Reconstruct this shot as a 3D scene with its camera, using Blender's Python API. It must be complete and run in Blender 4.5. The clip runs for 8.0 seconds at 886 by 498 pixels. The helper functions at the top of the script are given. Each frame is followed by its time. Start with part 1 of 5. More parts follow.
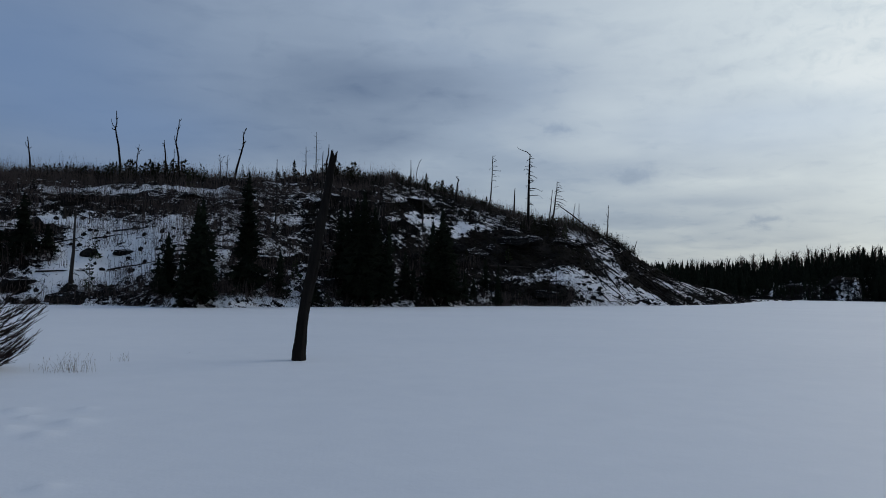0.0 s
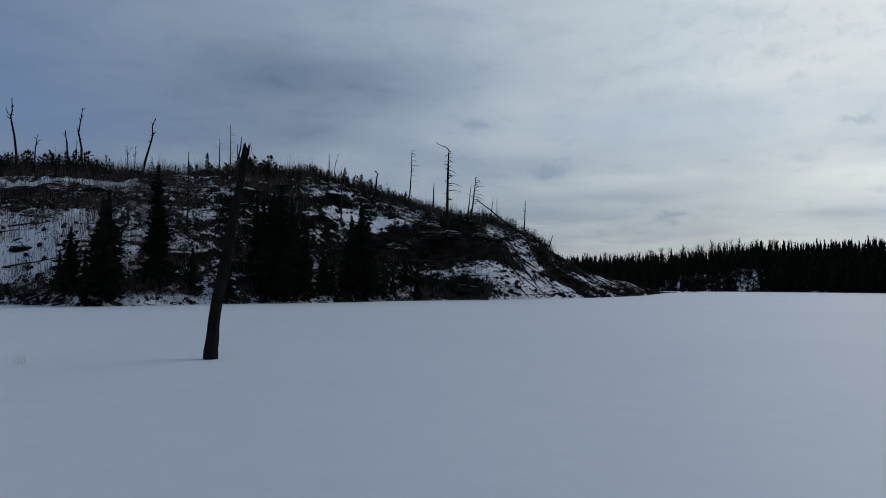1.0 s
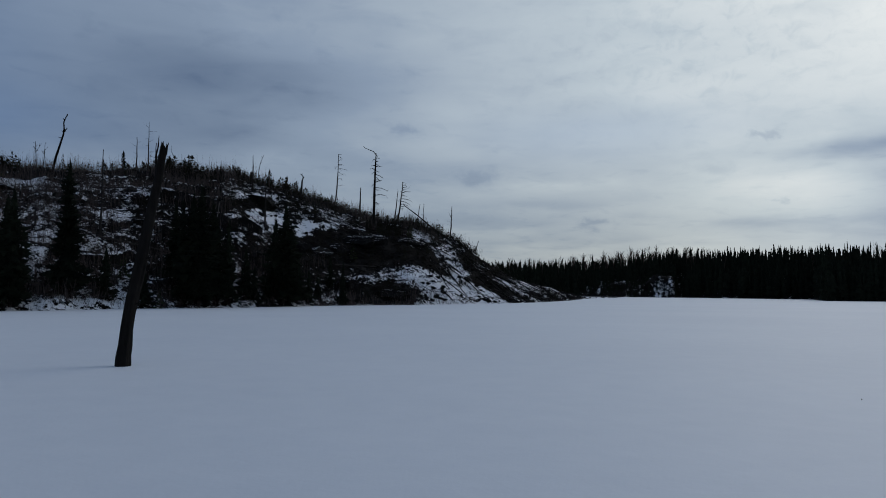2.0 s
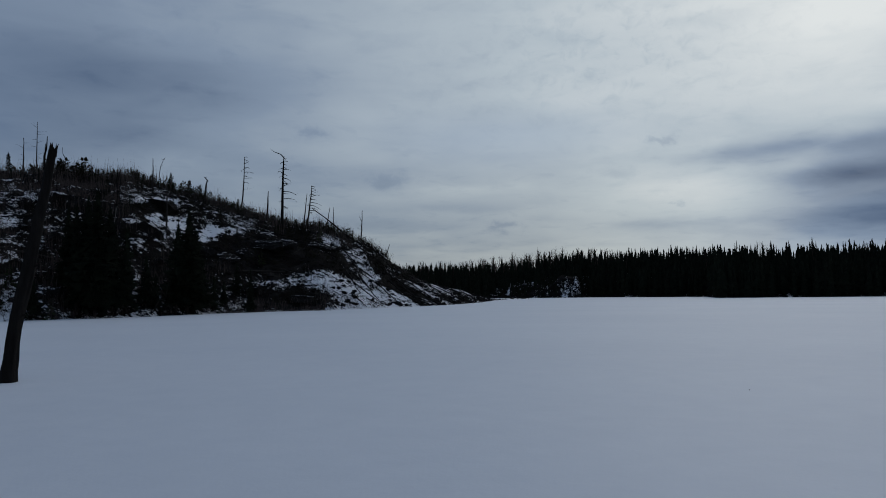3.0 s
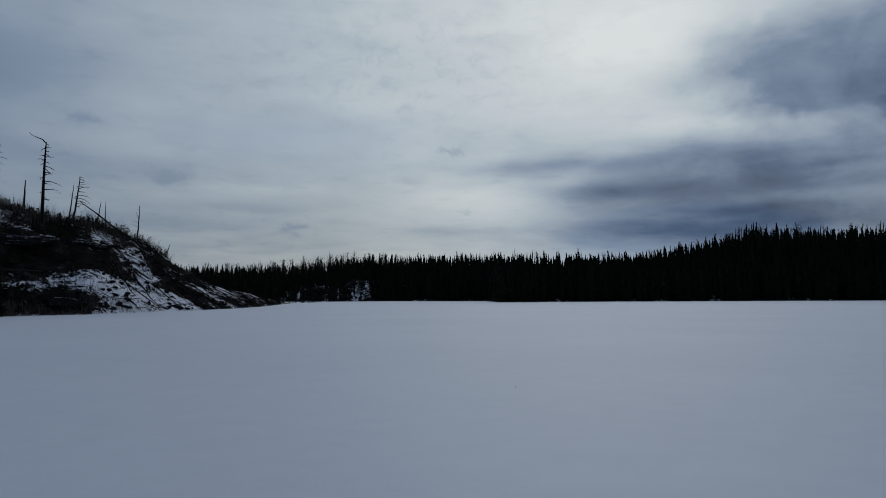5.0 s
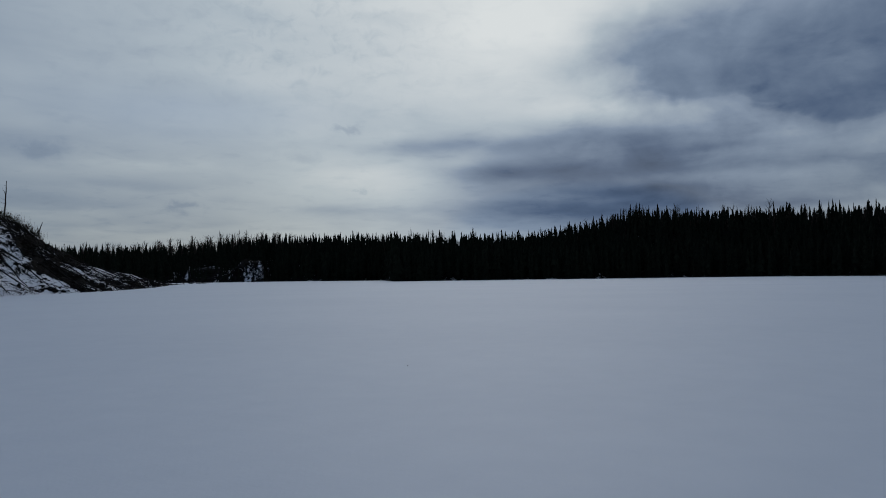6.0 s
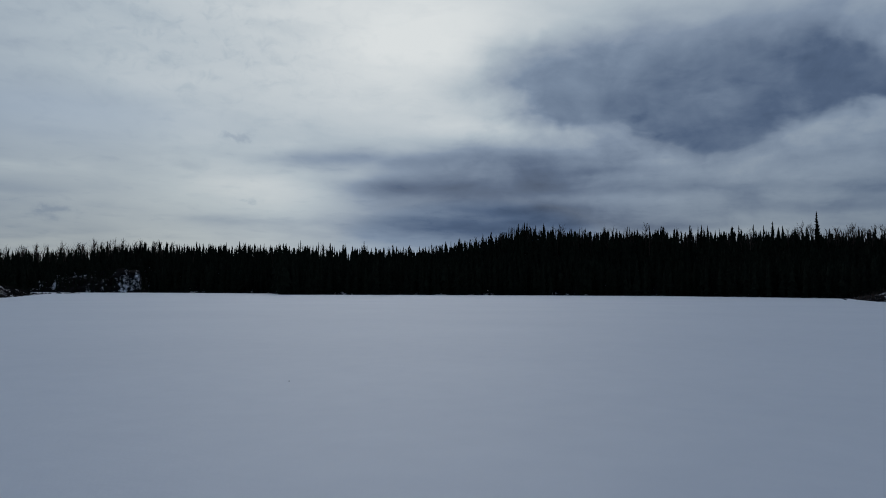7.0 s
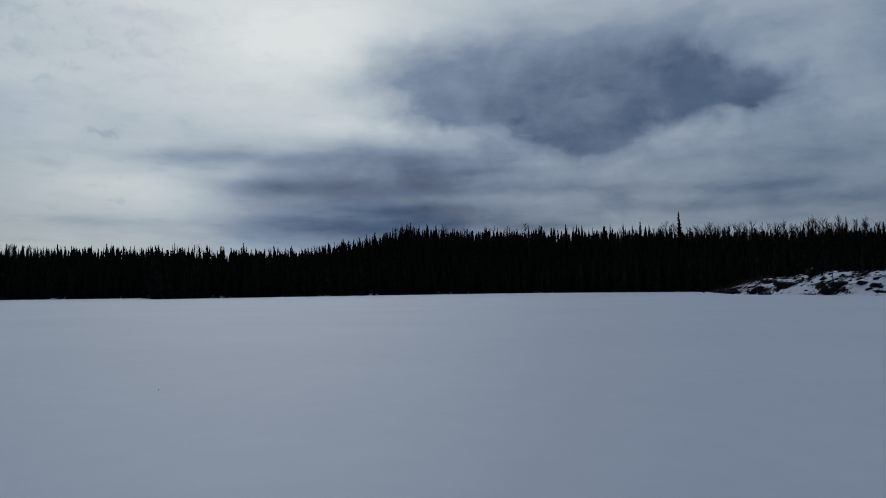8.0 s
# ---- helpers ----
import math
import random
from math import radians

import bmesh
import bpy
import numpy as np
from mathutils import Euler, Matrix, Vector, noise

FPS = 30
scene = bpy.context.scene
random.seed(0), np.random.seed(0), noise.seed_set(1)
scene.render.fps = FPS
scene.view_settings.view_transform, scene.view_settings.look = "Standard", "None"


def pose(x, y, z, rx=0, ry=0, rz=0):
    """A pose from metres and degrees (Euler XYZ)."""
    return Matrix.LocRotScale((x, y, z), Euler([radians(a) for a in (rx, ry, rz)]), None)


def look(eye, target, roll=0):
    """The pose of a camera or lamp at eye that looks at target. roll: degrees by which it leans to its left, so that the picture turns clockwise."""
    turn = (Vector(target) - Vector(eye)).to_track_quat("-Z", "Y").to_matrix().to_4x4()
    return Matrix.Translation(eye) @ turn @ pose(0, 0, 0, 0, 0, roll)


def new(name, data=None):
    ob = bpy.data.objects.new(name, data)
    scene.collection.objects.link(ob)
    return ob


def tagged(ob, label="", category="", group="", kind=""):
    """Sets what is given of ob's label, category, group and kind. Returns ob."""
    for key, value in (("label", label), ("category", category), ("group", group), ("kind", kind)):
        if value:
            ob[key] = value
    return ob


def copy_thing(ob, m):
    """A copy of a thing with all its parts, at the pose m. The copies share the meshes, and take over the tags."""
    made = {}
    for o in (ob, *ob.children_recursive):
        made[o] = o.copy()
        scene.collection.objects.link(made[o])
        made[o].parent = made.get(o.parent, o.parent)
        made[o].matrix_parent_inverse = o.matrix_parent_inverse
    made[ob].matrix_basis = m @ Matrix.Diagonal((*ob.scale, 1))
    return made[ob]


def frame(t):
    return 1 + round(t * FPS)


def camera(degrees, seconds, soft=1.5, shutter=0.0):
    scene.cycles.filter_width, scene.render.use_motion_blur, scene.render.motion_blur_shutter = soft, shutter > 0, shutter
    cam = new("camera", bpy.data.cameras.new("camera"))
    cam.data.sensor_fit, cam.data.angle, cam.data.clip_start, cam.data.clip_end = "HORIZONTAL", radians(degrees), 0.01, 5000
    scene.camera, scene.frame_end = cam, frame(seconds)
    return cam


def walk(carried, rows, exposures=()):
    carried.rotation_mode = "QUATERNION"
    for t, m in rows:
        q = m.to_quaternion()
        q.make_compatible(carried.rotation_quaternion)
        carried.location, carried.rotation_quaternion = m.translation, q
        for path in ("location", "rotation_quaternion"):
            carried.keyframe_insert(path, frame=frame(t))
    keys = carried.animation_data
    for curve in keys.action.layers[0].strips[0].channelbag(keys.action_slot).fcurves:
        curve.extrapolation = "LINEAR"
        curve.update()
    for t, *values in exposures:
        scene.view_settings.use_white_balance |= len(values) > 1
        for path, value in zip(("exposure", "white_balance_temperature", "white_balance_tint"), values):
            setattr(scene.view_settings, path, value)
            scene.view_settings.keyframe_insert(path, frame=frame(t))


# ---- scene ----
# ---- camera ----
cam = camera(64.3, 8.0, soft=0.95)
EYE = 1.7  # eye height over the ice
# seconds, turn, tilt, lean (degrees), and how far the held lens has swung round the body: to the east, and back
ROWS = [
    (0, -0.02, 3.35, -0.8, 0.0, 0.0),
    (0.2, -1.29, 3.36, -0.69, 0.014, -0.0),
    (0.5, -3.51, 3.17, -0.75, 0.038, -0.001),
    (0.8, -5.06, 2.98, -0.38, 0.056, -0.002),
    (1, -6.5, 2.98, -0.22, 0.072, -0.003),
    (1.2, -7.42, 3.16, -0.23, 0.079, -0.005),
    (2.3, -14.43, 3.29, -0.28, 0.13, -0.016),
    (2.5, -15.6, 3.23, -0.02, 0.139, -0.018),
    (2.7, -17.08, 3.58, 0.42, 0.14, -0.022),
    (3, -19.63, 3.69, 0.67, 0.142, -0.029),
    (3.2, -21.03, 3.02, 0.59, 0.152, -0.034),
    (3.5, -24.23, 2.78, 0.11, 0.175, -0.044),
    (3.7, -25.97, 3.21, -0.11, 0.193, -0.05),
    (4, -26.68, 3.88, 0.36, 0.2, -0.053),
    (4.2, -29.06, 4.01, 0.36, 0.219, -0.064),
    (5.3, -37.84, 3.82, 0.36, 0.288, -0.106),
    (5.5, -38.66, 3.68, 0.41, 0.295, -0.11),
    (5.7, -40.04, 2.62, 0.73, 0.304, -0.118),
    (5.9, -43.08, 2.32, 0.86, 0.324, -0.135),
    (6, -44.84, 2.08, 0.79, 0.335, -0.145),
    (6.2, -47.42, 2.16, 0.72, 0.351, -0.162),
    (6.5, -49.68, 2.45, 0.02, 0.365, -0.177),
    (6.7, -51.5, 2.51, 0.0, 0.375, -0.189),
    (7, -53.72, 3.25, -0.26, 0.388, -0.204),
    (7.2, -55.25, 3.5, 0.04, 0.396, -0.215),
    (7.5, -58.03, 3.62, 0.38, 0.41, -0.235),
    (7.7, -59.92, 3.39, 0.42, 0.418, -0.249),
    (8, -63.07, 3.2, 0.82, 0.432, -0.273),
]
walk(cam, [(t, pose(x, y, EYE, 90 + pitch, roll, yaw)) for t, yaw, pitch, roll, x, y in ROWS],
     [(0.0, 0.27, 6750, 10), (1.0, 0.1, 6650, 10), (2.5, -0.08, 6480, 10), (3.5, -0.28, 6450, 10), (5.5, -0.30, 6420, 10), (8.0, -0.26, 6420, 10)])

# ---- world: cloudy sky with the sun hidden behind it ----
SUN_AZ, SUN_EL = 50.0, 33.0  # degrees east of the y axis, and above the horizon
world = bpy.data.worlds.new("cloudy_sky")
scene.world = world
world.use_nodes = True
wt = world.node_tree
wt.nodes.clear()


def wire(tree, node, key, value):
    """Set an input of a node: a number, a tuple, or the output of another node."""
    if isinstance(value, bpy.types.NodeSocket):
        tree.links.new(value, node.inputs[key])
    elif value is not None:
        node.inputs[key].default_value = value


def calc(tree, op, a, b=None, c=None, clamp=False):
    n = tree.nodes.new("ShaderNodeMath")
    n.operation, n.use_clamp = op, clamp
    for i, v in enumerate((a, b, c)):
        wire(tree, n, i, v)
    return n.outputs[0]


def noise_tex(tree, vector, scale, detail=4.0, rough=0.5, distortion=0.0):
    n = tree.nodes.new("ShaderNodeTexNoise")
    wire(tree, n, "Vector", vector)
    n.inputs["Scale"].default_value = scale
    n.inputs["Detail"].default_value = detail
    n.inputs["Roughness"].default_value = rough
    n.inputs["Distortion"].default_value = distortion
    return n.outputs["Fac"]


def ramp(tree, fac, stops):
    n = tree.nodes.new("ShaderNodeValToRGB")
    e = n.color_ramp.elements
    while len(e) < len(stops):
        e.new(0.5)
    for el, (at, col) in zip(e, stops):
        el.position = at
        el.color = (*col, 1) if len(col) == 3 else col
    wire(tree, n, "Fac", fac)
    return n.outputs["Color"]


def mix(tree, fac, a, b, mode="MIX"):
    n = tree.nodes.new("ShaderNodeMix")
    n.data_type, n.blend_type = "RGBA", mode
    wire(tree, n, 0, fac)
    for key, v in ((6, a), (7, b)):
        wire(tree, n, key, (*v, 1) if isinstance(v, tuple) and len(v) == 3 else v)
    return n.outputs[2]


def combine(tree, x, y, z):
    n = tree.nodes.new("ShaderNodeCombineXYZ")
    for i, v in enumerate((x, y, z)):
        wire(tree, n, i, v)
    return n.outputs[0]


# clouds by azimuth, elevation, half width, half height (degrees)
HEAP = [(59.5, 16.8, 4.6, 2.5), (66, 17.8, 6, 3.6), (73, 18.0, 7, 4.0), (80, 17.2, 5, 3.4), (71, 12.9, 3.8, 2.2), (76, 12.2, 3.2, 1.9), (83.4, 14.8, 4.0, 2.1), (87.6, 14.2, 3.0, 1.2), (65, 14.4, 4, 1.3), (79.6, 13.4, 3.0, 1.7)]
# the long streaks under it, with how thick each one is
STREAKS = [(44, 10.3, 6, 0.7, 0.7), (53, 10.5, 8, 1.0, 1.0), (64, 10.2, 6, 1.2, 0.8), (49, 8.1, 4, 0.9, 0.9), (58, 8.3, 9, 1.2, 0.85), (70, 8.1, 8, 0.8, 0.7), (55, 5.4, 9, 1.6, 0.6),
           (39, 5.2, 8, 0.6, 0.6), (67, 5.4, 9, 1.1, 0.65), (80, 6.1, 9, 0.6, 0.55), (77, 6.9, 1.8, 0.5, 0.5), (92, 6.2, 6, 1.0, 0.6), (93, 8.7, 5, 0.8, 0.5), (84, 10.0, 6, 0.9, 0.45),
           (77, 7.7, 9, 0.45, 0.6), (87, 7.3, 7, 0.4, 0.6), (73, 5.0, 5, 0.4, 0.6), (89, 4.8, 8, 0.45, 0.5), (62, 6.5, 6, 0.4, 0.5), (68, 9.3, 6, 0.4, 0.5)]
# soft veils (plus) and light gaps (minus), with their darkness
VEILS = [(58, 12.6, 6.0, 0.75, -0.13), (51, 20, 9, 6, -0.155), (-4, 16.2, 11, 2.3, 0.17), (-10, 12.4, 8, 1.8, 0.12), (-4.8, 11.6, 3, 0.9, 0.07), (57, 7.4, 11, 3.6, 0.33), (56, 4.8, 13, 2.4, 0.12), (31, 14, 10, 6, -0.02), (84, 6.8, 14, 4.2, 0.07), (54.5, 15.9, 2.6, 1.3, 0.10),
         (20, 7.0, 7, 0.55, 0.09), (22.5, 8.35, 5, 0.4, -0.06), (14, 5.8, 9, 0.8, 0.08), (24, 4.2, 12, 0.6, 0.05), (93, 18.0, 7, 6, -0.07), (38.5, 7.5, 6, 2.2, -0.14), (12, 9.8, 8, 0.9, 0.05), (80.5, 8.1, 4, 0.5, -0.04)]
PUFFS = [(9.5, 12.8, 1.4, 0.6, 0.10), (15.3, 9.3, 2.0, 0.6, 0.10), (24.7, 5.3, 1.5, 0.45, 0.13), (37.2, 11.9, 1.2, 0.35, 0.14), (33.6, 9.5, 1.6, 0.6, 0.07), (38.6, 6.9, 0.8, 0.2, 0.09), (40.5, 20.3, 3.5, 0.6, 0.06)]
coord = wt.nodes.new("ShaderNodeTexCoord")
split = wt.nodes.new("ShaderNodeSeparateXYZ")
wt.links.new(coord.outputs["Generated"], split.inputs[0])
dx, dy, dz = split.outputs
azimuth = calc(wt, "MULTIPLY", calc(wt, "ARCTAN2", dx, dy), 180 / math.pi)
elevation = calc(wt, "MULTIPLY", calc(wt, "ARCSINE", dz), 180 / math.pi)
deck = calc(wt, "ADD", calc(wt, "MAXIMUM", dz, 0.0), 0.13)  # a flat cloud deck, seen in perspective
layer = combine(wt, calc(wt, "DIVIDE", dx, deck), calc(wt, "DIVIDE", dy, deck), 0.0)
flat = combine(wt, calc(wt, "MULTIPLY", azimuth, 0.1), calc(wt, "MULTIPLY", elevation, 0.42), 0.0)  # drawn out along the horizon
plain = combine(wt, calc(wt, "MULTIPLY", azimuth, 0.1), calc(wt, "MULTIPLY", elevation, 0.14), 3.7)


def around(source, amount):
    """A noise made to swing about nought."""
    return calc(wt, "MULTIPLY", calc(wt, "SUBTRACT", source, 0.5), amount)


def bank(a, e, row):
    """One soft lens of cloud."""
    u = calc(wt, "DIVIDE", calc(wt, "SUBTRACT", a, row[0]), row[2])
    v = calc(wt, "DIVIDE", calc(wt, "SUBTRACT", e, row[1]), row[3])
    return calc(wt, "POWER", 2.718, calc(wt, "MULTIPLY", calc(wt, "MULTIPLY_ADD", u, u, calc(wt, "MULTIPLY", v, v)), -1.0))


def rise(value, low, high):
    n = wt.nodes.new("ShaderNodeMapRange")
    n.interpolation_type = "SMOOTHSTEP"
    wire(wt, n, "Value", value)
    wire(wt, n, "From Min", low)
    wire(wt, n, "From Max", high)
    return n.outputs[0]


billow = noise_tex(wt, layer, 0.8, 6.0, 0.5, 0.2)
wisp = noise_tex(wt, layer, 2.6, 5.0, 0.45, 0.4)
tuft = noise_tex(wt, layer, 6.5, 5.0, 0.55, 0.4)
curl = noise_tex(wt, plain, 1.6, 7.0, 0.56, 0.25)
fray = noise_tex(wt, flat, 1.3, 5.0, 0.48, 0.5)
dark = calc(wt, "ADD", around(billow, 0.16), around(wisp, 0.12))
dark = calc(wt, "ADD", dark, around(fray, 0.07))
dark = calc(wt, "MULTIPLY_ADD", calc(wt, "MAXIMUM", calc(wt, "SUBTRACT", tuft, 0.55), 0.0), 0.20, dark)
az_s, el_s = calc(wt, "ADD", azimuth, around(billow, 5.0)), calc(wt, "ADD", elevation, around(wisp, 1.3))
for row in VEILS:
    dark = calc(wt, "MULTIPLY_ADD", bank(az_s, el_s, row), row[4], dark)
curd = noise_tex(wt, plain, 7.0, 5.0, 0.6, 0.6)
az_p, el_p = calc(wt, "ADD", azimuth, around(curd, 4.5)), calc(wt, "ADD", elevation, around(noise_tex(wt, plain, 5.0, 4.0, 0.55, 0.3), 2.2))
for row in PUFFS:
    dark = calc(wt, "MULTIPLY_ADD", rise(bank(az_p, el_p, row), -0.05, 1.3), row[4], dark)
# small curdled cloud in the bright part of the deck
dark = calc(wt, "MULTIPLY_ADD", calc(wt, "MULTIPLY", bank(az_s, el_s, (34, 18.5, 14, 5)), rise(curd, 0.45, 0.75)), 0.07, dark)
heap = calc(wt, "ADD", around(curl, 0.9), around(curd, 0.16))
shred = noise_tex(wt, plain, 2.6, 3.5, 0.5, 0.8)
az_h, el_h = calc(wt, "ADD", azimuth, around(shred, 5.0)), calc(wt, "ADD", elevation, around(noise_tex(wt, plain, 2.1, 3.5, 0.5, 0.5), 4.2))
for row in HEAP:
    heap = calc(wt, "ADD", heap, bank(az_h, el_h, row))
heap = calc(wt, "MULTIPLY", rise(heap, -0.4, 1.25), calc(wt, "MULTIPLY_ADD", rise(calc(wt, "ADD", elevation, around(curl, 5.0)), 22.5, 16.5), 0.75, 0.25))  # its top thins out
heap = calc(wt, "MULTIPLY", heap, rise(calc(wt, "ADD", azimuth, around(curl, 8.0)), 53.0, 62.0))
streak = calc(wt, "ADD", around(fray, 0.9), around(curl, 0.7))
el_f = calc(wt, "ADD", elevation, around(noise_tex(wt, plain, 1.1, 4.0, 0.5), 1.6))
for row in STREAKS:
    streak = calc(wt, "MULTIPLY_ADD", bank(azimuth, el_f, row), row[4], streak)
streak = calc(wt, "MULTIPLY", rise(streak, -0.1, 2.0), rise(elevation, -1.0, 3.0))
dark = calc(wt, "ADD", dark, calc(wt, "MULTIPLY", heap, calc(wt, "ADD", 0.39, around(noise_tex(wt, plain, 2.2, 6.0, 0.55, 0.3), 0.34))))
dark = calc(wt, "MULTIPLY_ADD", streak, 0.36, dark)
sun_way = Vector((math.sin(radians(SUN_AZ)) * math.cos(radians(SUN_EL)), math.cos(radians(SUN_AZ)) * math.cos(radians(SUN_EL)), math.sin(radians(SUN_EL))))
facing = calc(wt, "ADD", calc(wt, "MULTIPLY", dx, sun_way.x), calc(wt, "MULTIPLY_ADD", dy, sun_way.y, calc(wt, "MULTIPLY", dz, sun_way.z)))
halo = calc(wt, "POWER", calc(wt, "MAXIMUM", facing, 0.0), 5.0)
thick = calc(wt, "MULTIPLY", calc(wt, "SMOOTH_MIN", calc(wt, "MULTIPLY", calc(wt, "MAXIMUM", calc(wt, "SUBTRACT", dz, 0.42), 0.0), 1.0), 0.36, 0.2), 1.0)  # the unseen deck overhead is dimmed so that less light reaches the snow
lit = calc(wt, "SUBTRACT", calc(wt, "MULTIPLY_ADD", facing, 0.36, calc(wt, "MULTIPLY_ADD", halo, 0.295, 0.245)), thick)
behind = calc(wt, "MULTIPLY", rise(dy, -0.05, -0.7), 0.12)  # fill light: the unseen sky behind is raised to brighten the slope facing it
bright = calc(wt, "SUBTRACT", calc(wt, "ADD", calc(wt, "SMOOTH_MAX", lit, 0.27, 0.1), behind), dark, clamp=True)
cloud = ramp(wt, bright, [(0.0, (0.02, 0.04, 0.085)), (0.25, (0.098, 0.145, 0.236)), (0.5, (0.25, 0.322, 0.43)), (0.75, (0.505, 0.585, 0.645)), (1.0, (0.84, 0.88, 0.88))])
# low over the horizon the deck is greyer; a rent in it towards the west shows blue
low = calc(wt, "POWER", 2.718, calc(wt, "MULTIPLY", calc(wt, "POWER", calc(wt, "DIVIDE", calc(wt, "MAXIMUM", elevation, 0.0), 9.0), 2.0), -1.0))
cloud = mix(wt, calc(wt, "MULTIPLY", low, calc(wt, "MULTIPLY", calc(wt, "ADD", rise(azimuth, 50.0, 25.0), rise(azimuth, 64.0, 78.0)), rise(bright, 0.2, 0.55))), cloud, mix(wt, 1.0, cloud, (1.06, 1.0, 0.90), "MULTIPLY"))
rent = calc(wt, "ADD", bank(az_s, el_s, (-33, 15.5, 13, 7)), calc(wt, "MULTIPLY", bank(az_s, el_s, (-22, 11.5, 8, 2.5)), 0.5), clamp=True)
cloud = mix(wt, rise(elevation, 24.0, 45.0), cloud, mix(wt, 1.0, cloud, (0.94, 1.0, 1.08), "MULTIPLY"))  # overhead it is tinted bluer
cloud = mix(wt, calc(wt, "MULTIPLY", bank(az_s, el_s, (25, 12.6, 10, 2.0)), 0.35), cloud, (0.36, 0.46, 0.61))
cloud = mix(wt, calc(wt, "MULTIPLY", rent, 0.85), cloud, (0.115, 0.19, 0.345))
cloud = mix(wt, calc(wt, "MULTIPLY", streak, rise(azimuth, 74.0, 60.0)), cloud, mix(wt, 1.0, cloud, (0.97, 1.0, 1.02), "MULTIPLY"))  # thick cloud is bluer
sky = wt.nodes.new("ShaderNodeTexSky")
sky.sky_type, sky.sun_disc = "NISHITA", False
sky.sun_elevation, sky.sun_rotation = radians(SUN_EL), radians(SUN_AZ)
clear = wt.nodes.new("ShaderNodeVectorMath")
clear.operation = "SCALE"
wt.links.new(sky.outputs[0], clear.inputs[0])
clear.inputs["Scale"].default_value = 0.06
cover = calc(wt, "MAXIMUM", calc(wt, "MULTIPLY_ADD", halo, 0.12, 0.86, clamp=True), calc(wt, "MAXIMUM", rise(calc(wt, "MAXIMUM", heap, streak), -0.1, 0.9), rise(bank(azimuth, elevation, (56, 3.0, 18, 7)), 0.0, 0.8)))
shown = mix(wt, cover, clear.outputs[0], cloud)
back = wt.nodes.new("ShaderNodeBackground")
wt.links.new(shown, back.inputs["Color"])
back.inputs["Strength"].default_value = 1.0
out = wt.nodes.new("ShaderNodeOutputWorld")
wt.links.new(back.outputs[0], out.inputs["Surface"])

sun = new("sun", bpy.data.lights.new("sun", "SUN"))
sun.data.energy, sun.data.angle, sun.data.color = 0.5, radians(40), (1.0, 0.96, 0.9)
sun.matrix_world = look(sun_way * 50, (0, 0, 0))


# ---- materials ----
def material(name, rough=0.8, spec=0.3):
    m = bpy.data.materials.new(name)
    m.use_nodes = True
    t = m.node_tree
    b = t.nodes["Principled BSDF"]
    b.inputs["Roughness"].default_value = rough
    b.inputs["Specular IOR Level"].default_value = spec
    return m, t, b


def bump(t, b, height, strength, distance):
    n = t.nodes.new("ShaderNodeBump")
    n.inputs["Strength"].default_value, n.inputs["Distance"].default_value = strength, distance
    t.links.new(height, n.inputs["Height"])
    t.links.new(n.outputs[0], b.inputs["Normal"])


def where(t):
    return t.nodes.new("ShaderNodeNewGeometry").outputs["Position"]


def bark(name, low, high, grain=(18, 18, 2.5), rough=0.9):
    """Wood or bark with streaks along the stem and blotches; every object its own tone."""
    m, t, b = material(name, rough, 0.06)
    at = t.nodes.new("ShaderNodeTexCoord").outputs["Object"]
    mp = t.nodes.new("ShaderNodeMapping")
    t.links.new(at, mp.inputs[0])
    mp.inputs["Scale"].default_value = grain
    streak = noise_tex(t, mp.outputs[0], 1.0, 6, 0.6)
    blotch = noise_tex(t, at, 1.7, 3)
    tone = calc(t, "MULTIPLY_ADD", blotch, 0.5, calc(t, "MULTIPLY", streak, 0.6))
    col = ramp(t, tone, [(0.3, low), (0.8, high)])
    t.links.new(col, b.inputs["Base Color"])
    bump(t, b, streak, 0.6, 0.03)
    return m


def needles(name, low, high):
    m, t, b = material(name, 0.95, 0.03)
    at = t.nodes.new("ShaderNodeTexCoord").outputs["Object"]
    isle = t.nodes.new("ShaderNodeNewGeometry").outputs["Random Per Island"]
    own = t.nodes.new("ShaderNodeObjectInfo").outputs["Random"]
    tone = calc(t, "MULTIPLY_ADD", noise_tex(t, at, 1.3, 4), 0.5, calc(t, "MULTIPLY_ADD", isle, 0.3, calc(t, "MULTIPLY", own, 0.2)))
    t.links.new(ramp(t, tone, [(0.2, low), (0.8, high)]), b.inputs["Base Color"])
    return m


def snow_look():
    m, t, b = material("snow", 0.55, 0.25)
    p = where(t)
    wide = noise_tex(t, p, 0.09, 4, 0.55)
    crust = noise_tex(t, p, 1.4, 6, 0.6)
    grit = noise_tex(t, p, 22.0, 4, 0.6)
    tone = calc(t, "MULTIPLY_ADD", wide, 0.6, calc(t, "MULTIPLY", crust, 0.4))
    t.links.new(ramp(t, tone, [(0.25, (0.76, 0.785, 0.81)), (0.75, (0.86, 0.875, 0.885))]), b.inputs["Base Color"])
    relief = calc(t, "MULTIPLY_ADD", wide, 3.0, calc(t, "MULTIPLY_ADD", crust, 0.5, calc(t, "MULTIPLY", grit, 0.06)))
    bump(t, b, relief, 0.22, 0.12)
    return m


